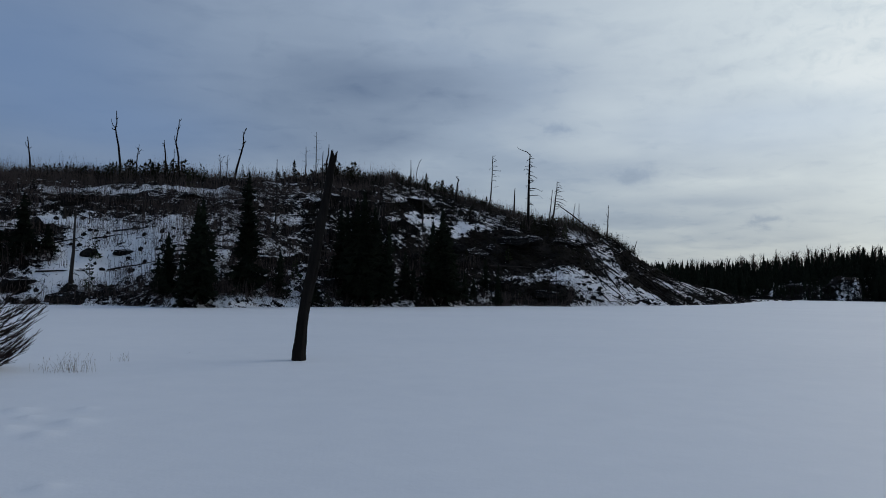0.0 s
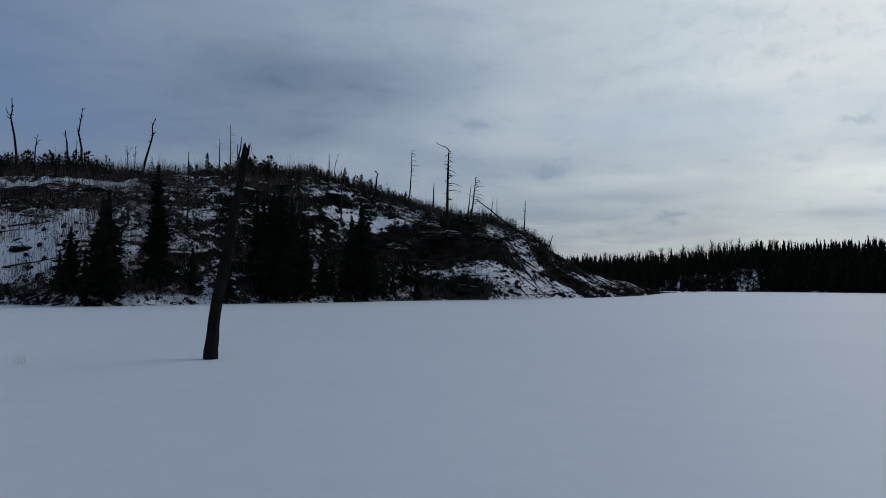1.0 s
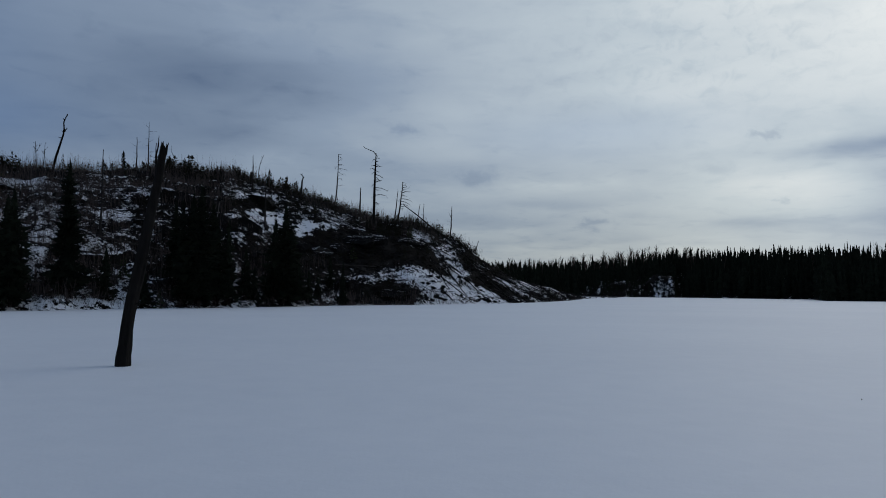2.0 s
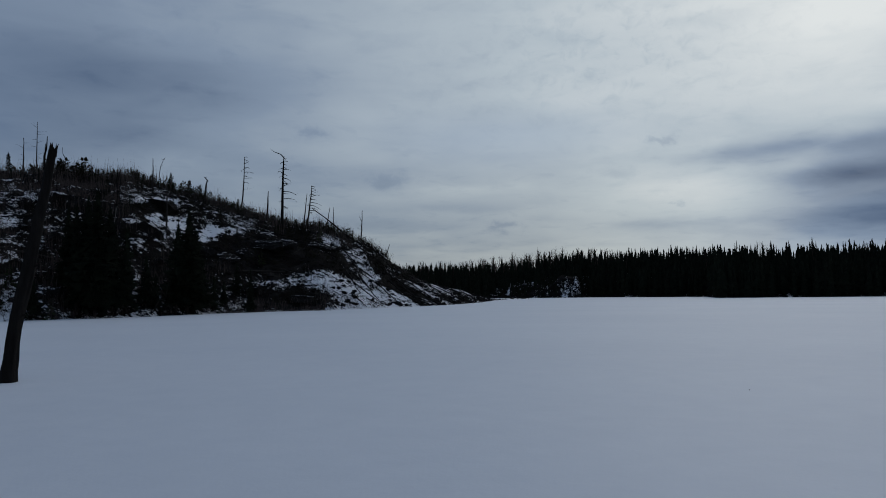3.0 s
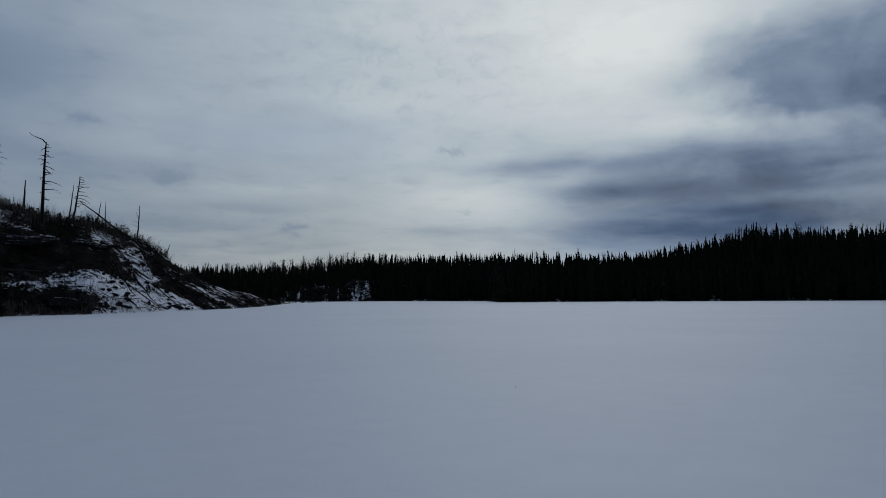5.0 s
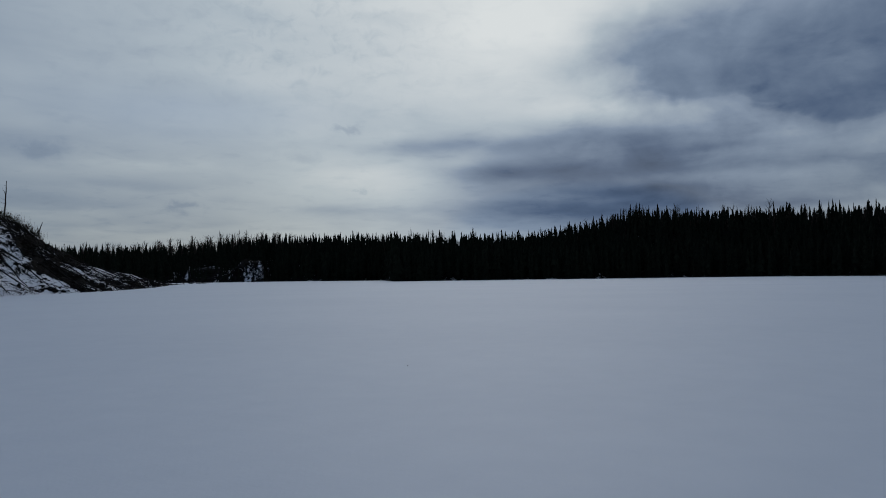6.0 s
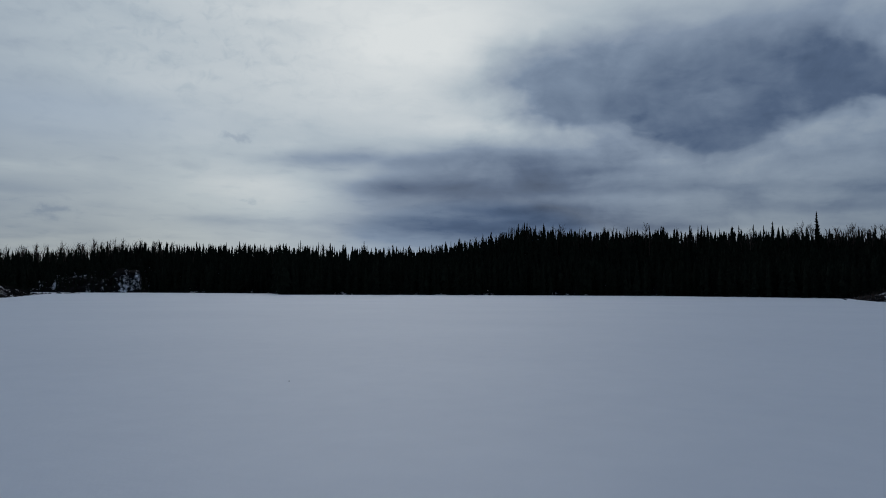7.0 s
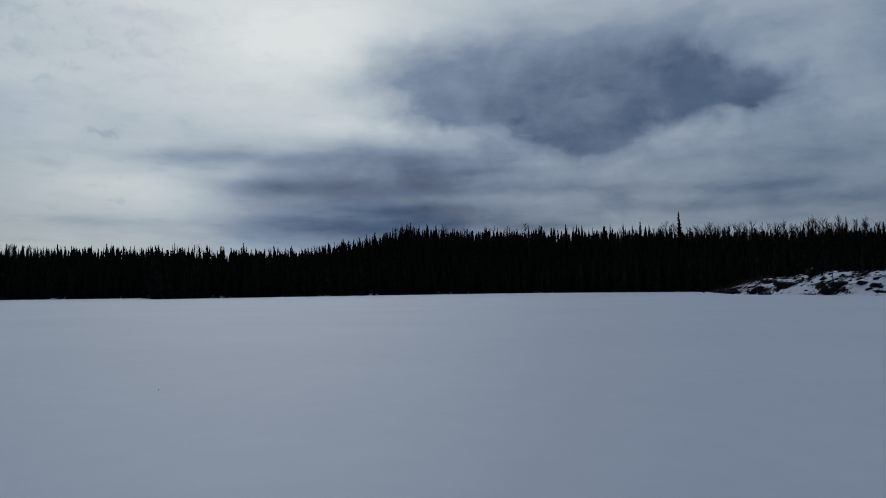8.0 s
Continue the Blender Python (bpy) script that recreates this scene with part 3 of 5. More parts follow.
def build_land():
    ax, ay = polar_grid(-62, 26.6, 760, HILL_SHORE, 4, 75, 170)
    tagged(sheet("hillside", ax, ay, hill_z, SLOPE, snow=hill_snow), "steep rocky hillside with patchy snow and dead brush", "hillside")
    ax, ay = polar_grid(8, 118, 460, FAR_SHORE, 4, 220, 60)
    far_snow = lambda x, y, z: np.clip(0.02 + 0.9 * fbm(3.2 * polar(x, y)[0], 0.35 * z, 1.0, 93, 3, 0.6) + 0.24 * np.exp(-((polar(x, y)[0] - 29.8) / 0.9) ** 4) + 0.17 * np.exp(-((polar(x, y)[0] - 26.6) / 2.4) ** 4), 0, 1)
    tagged(sheet("far_shore", ax, ay, far_z, SLOPE, snow=far_snow), "wooded far shore with a low snowy cliff", "shore")
    ax, ay = polar_grid(83.6, 116, 260, SPIT_SHORE, 4, 70, 90)
    spit_snow = lambda x, y, z: np.clip(0.70 - 0.35 * steepness(x, y, z) + 0.75 * fbm(x, y, 2.6, 95, 4) - 0.5 * step01((86.2 - polar(x, y)[0]) / 1.2) + 0.12 * step01((polar(x, y)[0] - 89) / 1.5), 0, 1)
    tagged(sheet("rocky_spit", ax, ay, spit_z, SLOPE, snow=spit_snow), "low rocky point with patchy snow", "shore")


build_ground()
build_land()


# ---- trees ----
def spruce_geo(rng, h, wide, rows, arms, fine, bare=0.06, spire=1.25, club=False, solid=True):
    """Trunk and crown of a spruce: drooping boughs in whorls, each bough a ragged spray of needles."""
    trunk, crown = Geo(), Geo()
    sway = rng.uniform(-0.012, 0.012) * h
    axis = lambda t: Vector((sway * math.sin(3 * t), sway * math.cos(2.3 * t) - sway, t * h))
    trunk.tube([axis(t) for t in (0, 0.25, 0.5, 0.75, 1.0)], [0.016 * h * k for k in (1, 0.75, 0.5, 0.27, 0.06)], 6)
    phase, lumps = rng.uniform(0, 6.28), [rng.uniform(0.72, 1.18) for k in range(12)]
    for i in range(rows):
        t = bare + (1 - bare) * (i + rng.random() * 0.7) / rows
        reach = wide * (1 - t) ** (1 / spire) * min(1, 0.5 + (t - bare) * 6) + 0.010 * h
        if club:
            reach = wide * float(np.interp(t, (0, 0.12, 0.35, 0.78, 0.95, 1.0), (0.75, 1.0, 0.95, 0.34, 0.2, 0.05)))
        if solid and t > bare + 0.04:
            n, turn = 9, rng.uniform(0, 6.28)
            rim = [axis(t) + Vector((math.cos(turn + 2 * math.pi * k / n), math.sin(turn + 2 * math.pi * k / n), -0.4)) * reach * (rng.uniform(0.55, 0.85) if k % 2 else rng.uniform(0.3, 0.5)) for k in range(n)]
            crown.add([axis(min(1.0, t + 2.2 / rows))] + rim, [(0, 1 + k, 1 + (k + 1) % n) for k in range(n)])
        for k in range(arms if t < 0.85 else max(3, arms - 2)):
            if rng.random() < 0.12:
                continue
            ang = 2 * math.pi * (k + rng.random()) / arms
            ln = reach * rng.uniform(0.5, 1.2) * (1 if not fine else lumps[int(t * 11)] * (1 + 0.22 * math.sin(ang * 2 + phase + 9 * t)))
            out = Vector((math.cos(ang), math.sin(ang), 0))
            side = Vector((-out.y, out.x, 0))
            root = axis(min(1, t + rng.uniform(-0.5, 0.5) / rows))
            droop = rng.uniform(0.25, 0.6) * (1.15 - t)
            spine = [root + out * ln * s + Vector((0, 0, ln * (0.12 * s - droop * s * s + 0.12 * s ** 3))) for s in (0, 0.35, 0.7, 1)]
            half = ln * 0.36 + 0.3 * h / rows
            for j in range(3):
                a, b = spine[j], spine[j + 1]
                wa = half * (0.45, 1.0, 0.75)[j]
                hang = Vector((0, 0, -wa * rng.uniform(0.3, 0.9)))
                for sgn in (-1, 1):
                    if fine:
                        for q in range(fine):
                            u = (q + rng.random()) / fine
                            c = a.lerp(b, u)
                            tip = c + (side * sgn * wa * rng.uniform(0.6, 1.1) + out * wa * 0.55) + hang * rng.uniform(0.4, 1)
                            crown.add([c - out * 0.22 * wa, c + out * 0.22 * wa, tip], [(0, 1, 2)])
                    else:
                        crown.add([a, b, a.lerp(b, 0.75) + side * sgn * wa + hang], [(0, 1, 2)])
            if fine:
                crown.add([spine[1], spine[3] + out * 0.1 * ln, spine[2] - Vector((0, 0, half * 0.9))], [(0, 1, 2)])
    for k in range(3):
        ang = k * 2.1
        crown.add([axis(1) + Vector((0, 0, 0.03 * h)), axis(0.93) + Vector((math.cos(ang), math.sin(ang), 0)) * 0.012 * h, axis(0.93) + Vector((math.cos(ang + 1.6), math.sin(ang + 1.6), 0)) * 0.012 * h], [(0, 1, 2)])
    return trunk, crown


def skirt_tree(rng, h, wide, rows, points, club=True):
    """A conifer for the distance: a stem and ragged skirts of boughs, each a drooping star."""
    g = Geo()
    g.tube([(0, 0, 0), (0, 0, h)], [0.014 * h, 0.003 * h], 4, cap=False)
    for i in range(rows):
        t = 0.03 + 0.97 * (i + rng.random() * 0.5) / rows
        prof = np.interp(t, (0, 0.12, 0.35, 0.76, 0.93, 1.0), (0.7, 1.0, 0.92, 0.36, 0.2, 0.08)) if club else (1.04 - t)
        reach = wide * float(prof)
        top = min(h * 1.01, h * (t + 1.9 / rows))
        turn, off = rng.uniform(0, 6.28), Vector((rng.gauss(0, 0.06), rng.gauss(0, 0.06), 0)) * wide
        rim = []
        for k in range(points):
            a = turn + 2 * math.pi * k / points
            out = reach * (rng.uniform(0.85, 1.3) if k % 2 else rng.uniform(0.4, 0.7))
            rim.append(Vector((math.cos(a) * out, math.sin(a) * out, h * t - 0.35 * out + rng.uniform(-0.3, 0.3) * h / rows)) + off)
        g.add([Vector((0, 0, top))] + rim, [(0, 1 + k, 1 + (k + 1) % points) for k in range(points)])
    return g


def branch_out(geo, rng, root, way, length, radius, depth, sides=4, kink=0.25, lift=0.15, forks=3, sliver=False):
    """A crooked limb that splits into finer ones."""
    pts, rad, p, d = [root], [radius], Vector(root), Vector(way).normalized()
    n = 4 if depth > 1 else 2
    for i in range(n):
        d = (d + Vector((rng.uniform(-1, 1), rng.uniform(-1, 1), rng.uniform(-1, 1) + lift)) * kink).normalized()
        p = p + d * length / n
        pts.append(p.copy())
        rad.append(radius * (1 - 0.75 * (i + 1) / n))
    if sliver and depth == 0:
        wide = Vector((rng.uniform(-1, 1), rng.uniform(-1, 1), 0.2)).normalized() * radius
        geo.add([pts[0] - wide, pts[0] + wide, pts[-1]], [(0, 1, 2)])
    else:
        geo.tube(pts, rad, sides, cap=False)
    if depth > 0:
        for k in range(forks):
            j = rng.randint(1, n)
            w = (pts[j] - pts[j - 1]).normalized() + Vector((rng.uniform(-1, 1), rng.uniform(-1, 1), rng.uniform(-0.2, 0.9))) * 0.8
            branch_out(geo, rng, pts[j], w, length * rng.uniform(0.4, 0.65), max(rad[j] * 0.6, 0.004), depth - 1, 3, kink, lift, forks, sliver)


def spruce(rng, name, label, h, wide, rows=22, arms=7, fine=3, mat=None, group="", category="spruce tree", spire=1.25, bare=0.06, club=False, solid=True):
    ob = thing(name, Matrix(), label, category, group)
    trunk, crown = spruce_geo(rng, h, wide, rows, arms, fine, bare, spire, club, solid)
    part("trunk", trunk, BARK_LIVE, ob, smooth=True)
    part("crown", crown, mat or NEEDLE, ob)
    return ob


def at_hill(x, y, turn=0.0, size=1.0, sink=0.1):
    return Matrix.Translation((x, y, float(hill_z(x, y)) - sink)) @ Matrix.Rotation(turn, 4, "Z") @ Matrix.Scale(size, 4)


def build_shore_spruces():
    """The tall dark spruces along the foot of the hill: x, y, height, half width."""
    rng = random.Random(11)
    dark = "tall dark green spruce on the snowy shore"
    for x, y, h, w in ((-20.1, 58.6, 9.0, 1.75), (-17.2, 62.2, 11.2, 1.55), (-23.1, 59.2, 5.7, 1.2), (-9.2, 68.0, 9.6, 1.1), (-7.7, 67.9, 11.2, 2.0),
                       (-6.5, 69.2, 8.0, 1.6), (-5.4, 69.8, 7.7, 1.2), (-0.2, 74.2, 10.2, 1.9), (-1.2, 73.4, 8.6, 1.5), (-39.4, 65.8, 6.2, 1.7), (-42.0, 64.6, 7.2, 2.0), (-8.6, 69.6, 9.6, 1.5), (-6.9, 70.5, 8.6, 1.5), (-21.0, 60.0, 8.0, 1.4), (-10.2, 70.5, 7.5, 1.3), (0.5, 75.2, 8.2, 1.4)):
        ob = spruce(rng, "spruce_tree", dark, h, w, rows=int(h * 3.6), arms=9, fine=3, group="shore spruces")
        ob.matrix_basis = at_hill(x, y, rng.uniform(0, 6), 1, 0.15)
    for x, y, h, w in ((-21.3, 57.4, 4.6, 0.7), (-14.9, 64.1, 4.5, 1.0), (-3.8, 70.9, 5.0, 1.0), (1.2, 76.0, 5.6, 1.2), (6.2, 79.4, 5.0, 0.75), (3.5, 79.8, 2.8, 0.8), (-37.8, 67.2, 3.0, 1.3), (5.0, 82.6, 4.0, 0.7),
                       (-3.0, 71.6, 3.6, 0.9), (-12.0, 65.5, 3.4, 0.9), (2.4, 77.4, 3.8, 0.9), (-24.6, 60.8, 3.6, 0.9)):
        ob = spruce(rng, "spruce_tree", "smaller dark spruce at the hill's foot", h, w, rows=int(h * 4), arms=7, fine=3, group="shore spruces")
        ob.matrix_basis = at_hill(x, y, rng.uniform(0, 6), 1, 0.15)
    for x, y, h, w in ((-33.4, 67.6, 2.6, 0.6), (-31.5, 62.8, 3.5, 0.8), (-10.7, 65.4, 1.8, 0.5), (-21.8, 60.7, 2.6, 0.7), (-14.3, 68.2, 2.6, 0.7), (-32.1, 88.1, 2.6, 0.7), (-28.0, 97.0, 3.4, 0.8), (8.5, 91.5, 2.4, 0.7), (17.9, 103.6, 2.7, 0.7)):
        ob = spruce(rng, "young_spruce", "young open spruce sapling on the snowy slope", h, w, rows=int(h * 5), arms=5, fine=2, mat=NEEDLE_PINE, category="sapling", group="young spruces", spire=1.0, solid=False)
        ob.matrix_basis = at_hill(x, y, rng.uniform(0, 6), 1, 0.1)


def pine_geo(rng, h, wide, arms, tufts):
    """A young pine: an upright stem, crooked rising branches, and tufts of needles along them."""
    stem, crown = Geo(), Geo()
    bend = Vector((rng.gauss(0, 0.05), rng.gauss(0, 0.05), 0)) * h
    axis = lambda t: bend * t * t + Vector((0, 0, h * t))
    stem.tube([axis(t) for t in (0, 0.4, 0.75, 1.0)], [0.018 * h, 0.013 * h, 0.008 * h, 0.003 * h], 4)
    for i in range(arms):
        t = 0.08 + 0.9 * (i + rng.random()) / arms
        a = i * 2.4 + rng.uniform(-0.5, 0.5)
        reach = wide * min(1.0, 0.55 + 2.2 * t) * (1.03 - t) ** 0.85 * rng.uniform(0.5, 1.25)
        out = Vector((math.cos(a), math.sin(a), rng.uniform(0.15, 0.7)))
        root = axis(t)
        for j in range(tufts):
            p = root + out * reach * (j + 0.6 + 0.4 * rng.random()) / tufts
            size = (0.058 + 0.04 * rng.random()) * h * (1.25 - 0.6 * t)
            for k in range(5):
                w = (out + Vector((rng.gauss(0, 0.7), rng.gauss(0, 0.7), rng.gauss(0.35, 0.5)))).normalized() * size
                side = w.cross(Vector((rng.gauss(0, 1), rng.gauss(0, 1), rng.gauss(0, 1)))).normalized() * size * 0.27
                crown.add([p - side, p + side, p + w], [(0, 1, 2)])
    for k in range(5):
        a = k * 1.3
        crown.add([axis(1.0) + Vector((0, 0, 0.08 * h)), axis(0.9) + Vector((math.cos(a), math.sin(a), 0.3)) * 0.045 * h, axis(0.86)], [(0, 1, 2)])
    return stem, crown


def build_crest_conifers():
    """Young pines crowded along the brow of the hill, and the low dark growth below them."""
    rng = random.Random(23)
    kinds = []
    for k in range(6):
        ob = thing("young_conifer", Matrix(), "dark bushy young pine on the brow of the hill", "sapling", "crest conifers")
        stem, crown = pine_geo(rng, 2.6, (0.6, 0.72, 0.52, 0.8, 0.62, 0.68)[k], 44, 3)
        part("trunk", stem, BARK_LIVE, ob)
        part("crown", crown, (NEEDLE, NEEDLE_DULL)[k % 2], ob)
        kinds.append(ob)
    spots = []
    while len(spots) < 270:
        a = rng.uniform(-40, 17.5)
        if rng.random() > (0.28 if a < -9 else 1.0):
            continue
        back = rng.uniform(0, 1) ** 1.2 * (13 if a < 3 else 9)
        r = float(track(HILL_CREST, a)) + 4 - back
        x, y = r * math.sin(radians(a)), r * math.cos(radians(a))
        clump = float(fbm(np.array(x), np.array(y), 9.0, 191, 3))
        if rng.random() > 0.55 + 1.1 * clump - 2.0 * max(0.0, float(face_bias(np.array(x), hill_z(x, y)))):
            continue
        spots.append((x, y, (0.4 + 0.7 * rng.random() ** 2) * min(1.25, 1.0 + 0.7 * clump) * (1.0 if -7 < a < 3 else 0.8 if a < 14 else 0.5)))
    # the taller ones: bearing, step back from the brow, height
    for a, back, h in ((-6.3, 2, 3.2), (-5.9, 3, 3.6), (-5.4, 2, 3.9), (-5.0, 4, 3.6), (-4.6, 2, 4.1), (-4.2, 3, 3.9), (-3.8, 2, 3.5), (-3.5, 4, 3.1), (-2.9, 3, 2.6), (-2.2, 3, 3.4), (-1.9, 2, 2.4), (-1.4, 3, 3.0), (-1.0, 4, 2.7), (-0.4, 3, 2.6),
                       (1.6, 3, 2.4), (3.1, 2, 2.2), (-8.0, 3, 2.6), (-25.4, 3, 3.0), (-24.6, 2, 2.2), (-23.0, 2, 2.0), (-31.5, 3, 2.8), (-30.6, 2, 2.6), (-29.0, 3, 2.2), (12.6, 2, 2.0), (14.1, 2, 1.9), (7.6, 3, 2.2), (9.3, 3, 2.1)):
        r = float(track(HILL_CREST, a)) - back
        spots.append((r * math.sin(radians(a)), r * math.cos(radians(a)), h / 5.4))
    thicket = []
    for k in range(6):
        stem, crown = pine_geo(rng, 2.3, rng.uniform(0.55, 0.85), 13, 2)
        stem.add(crown.v, crown.f)
        thicket.append(stem.arrays())
    gen = np.random.default_rng(23)
    n = 3000
    az = gen.uniform(-40, 17.5, n)
    r = track(HILL_CREST, az) + 5 - gen.random(n) ** 1.2 * np.where(az < 3, 16, 14)
    x, y = r * np.sin(np.radians(az)), r * np.cos(np.radians(az))
    clump = fbm(x, y, 7.0, 193, 3)
    s = gen.uniform(0.25, 0.75, n) * (1.0 + 0.8 * clump) * np.where(az > 14, 0.5, np.where(az > 0, 0.8, 1.0))
    more = [rows_of(x, y, hill_z(x, y) - 0.1, gen.uniform(0, 6, n), s * gen.uniform(1.1, 2.0, n), s)[gen.random(n) < np.where(az < -9, 0.34, np.where(az > 8, 0.5, 0.7)) + clump - 2.0 * np.maximum(0, face_bias(x, hill_z(x, y)))]]
    # low dark growth wherever the face is bare of snow
    n = 5600
    az, s, x, y, z = slope_spots(gen, n, -37, 23, 0.02, 0.95)
    size = gen.uniform(0.15, 0.5, n)
    low = rows_of(x, y, z - 0.08, gen.uniform(0, 6, n), size * 1.7, size)
    more.append(low[gen.random(n) < -0.02 - 0.75 * face_bias(x, z) - 0.45 * fbm(x, y, 6.0, 161, 3) + np.where(az > 13, 0.12, 0)])
    n = 950
    az, s, x, y, z = slope_spots(gen, n, -6, 17, 0.45, 1.0)
    size = gen.uniform(0.15, 0.7, n)
    up = rows_of(x, y, z - 0.1, gen.uniform(0, 6, n), size * gen.uniform(1.0, 1.9, n), size)
    more.append(up[gen.random(n) > 0.35 + 2.0 * face_bias(x, z) - 0.6 * fbm(x, y, 5.0, 197, 3)])
    scatter("conifer_thicket", thicket, np.concatenate(more), NEEDLE_DULL, "low dark conifer thicket along the brow of the hill", "thicket")
    for i, (x, y, s) in enumerate(spots):
        m = at_hill(x, y, rng.uniform(0, 6), s)
        if i < len(kinds):
            kinds[i].matrix_basis = m
        else:
            copy_thing(kinds[i % 6], m)


build_shore_spruces()
build_crest_conifers()


def drooping_branch(rng, root, reach, radius, mat, tree):
    """A long dead branch of a tree that goes out, bends down and carries short hanging twigs."""
    g, turn = Geo(), rng.uniform(-0.7, 0.7)
    ln, way = abs(reach) * rng.uniform(0.7, 1.15), 1 if reach > 0 else -1
    out = Vector((math.cos(turn) * way, math.sin(turn), 0))
    rise, fall = rng.uniform(-0.05, 0.45), rng.uniform(0.1, 0.6)
    pts = [Vector(root) + out * ln * s + Vector((0, 0, ln * (rise * s - fall * s ** 2.2) + rng.uniform(-0.03, 0.03))) for s in (0, 0.25, 0.5, 0.75, 1.0)]
    g.tube(pts, [radius, radius * 0.85, radius * 0.7, radius * 0.5, radius * 0.2], 4)
    limb = part("branch", g, mat, tree)
    for j in range(rng.randint(2, 5)):
        k = rng.randint(1, 3)
        q, g = pts[k].lerp(pts[k + 1], rng.random()), Geo()
        g.tube([q, q + (out * rng.uniform(0.1, 0.5) + Vector((0, rng.uniform(-0.3, 0.3), rng.uniform(-0.5, 0.25)))) * rng.uniform(0.3, 0.9)], [radius * 0.4, radius * 0.15], 3, cap=False)
        part("twig", g, mat, limb)


def snag(x, y, h, lean, girth=0.11, limbs=0, crook=0.3, fork=False, label="bare dead snag standing on the hill", droop=0.0, side=0, mat=None, sink=0.3, arms=()):
    """A dead standing tree: a tapered crooked stem and the stubs of its branches, each a part."""
    rng, girth = random.Random(int(x * 131 + y * 17)), girth * 1.25
    ob = thing("dead_tree", at_hill(x, y, 0, 1, sink), label, "dead tree", "dead trees on the hill")
    n = 9
    bow = -0.6 if lean < 0 else 0.6
    pts = []
    for i in range(n + 1):
        t = i / n
        pts.append(Vector((lean * t + crook * bow * math.sin(math.pi * t) + (0.35 * crook + 0.03) * rng.uniform(-0.4, 0.4), rng.uniform(-0.05, 0.05), (h + sink) * t)))
    stem = Geo()
    stem.tube(pts, [girth * (1 - 0.72 * i / n) for i in range(n + 1)], 6)
    part("trunk", stem, mat or BARK_SNAG, ob, smooth=True)
    if fork:
        g = Geo()
        k = int(n * 0.72)
        branch_out(g, rng, pts[k], (-0.35, 0.1, 1), h * 0.14, girth * 0.4, 1, 4, 0.15)
        part("branch", g, mat or BARK_SNAG, ob)
    for at, reach in arms:
        k = min(n - 1, int(at * n))
        drooping_branch(rng, pts[k].lerp(pts[k + 1], at * n - k), reach, girth * 0.32, mat or BARK_SNAG, ob)
    for i in range(limbs):
        t = 0.35 + 0.62 * (i + rng.random() * 0.6) / limbs
        k = min(n - 1, int(t * n))
        p = pts[k].lerp(pts[k + 1], t * n - k)
        ang = rng.uniform(0, 2 * math.pi)
        sx = math.cos(ang) + side
        g = Geo()
        ln = min(h, 8.0) * rng.uniform(0.05, 0.15) * (1.25 - 0.7 * abs(t - 0.6))
        branch_out(g, rng, p, (sx, math.sin(ang) * 0.7, 0.25 - droop), ln, girth * 0.22, 1, 3, 0.28, -droop, 2)
        part("branch", g, mat or BARK_SNAG, ob)
    return ob


def shaped_snag(x, y, foot, line, girth, label, limbs=(), knobs=0):
    """A dead standing tree with a bent stem: foot is the height where it leaves the brush; limbs are lines of their own."""
    rng = random.Random(int(x * 37 + y * 11))
    z0 = float(hill_z(x, y)) - 0.4
    ob = thing("dead_tree", Matrix.Translation((x, y, z0)), label, "dead tree", "dead trees on the hill")
    up = foot - z0
    pts = [Vector((-0.05, 0, 0))] + [Vector((dx, rng.uniform(-0.06, 0.06), up + dz)) for dx, dz in line]
    n = len(pts)
    g = Geo()
    g.tube(pts, [girth * (1.0 - 0.72 * k / (n - 1)) for k in range(n)], 6)
    part("trunk", g, BARK_DEAD, ob, smooth=True)
    for limb in limbs:
        g = Geo()
        g.tube([Vector((dx, 0.02 * k, up + dz)) for k, (dx, dz) in enumerate(limb)], [girth * 0.42 * (1 - 0.7 * k / (len(limb) - 1)) for k in range(len(limb))], 4)
        part("branch", g, BARK_DEAD, ob)
    for k in range(knobs):
        j = rng.randint(2, n - 2)
        p = pts[j].lerp(pts[j + 1], rng.random())
        g = Geo()
        w = Vector((rng.choice((-1, 1)) * rng.uniform(0.5, 1), rng.uniform(-0.4, 0.4), rng.uniform(-0.1, 0.8))) * rng.uniform(0.12, 0.5)
        g.tube([p, p + w * 0.6, p + w + Vector((0, 0, 0.05))], [girth * 0.35, girth * 0.25, girth * 0.08], 4)
        part("branch", g, BARK_DEAD, ob)


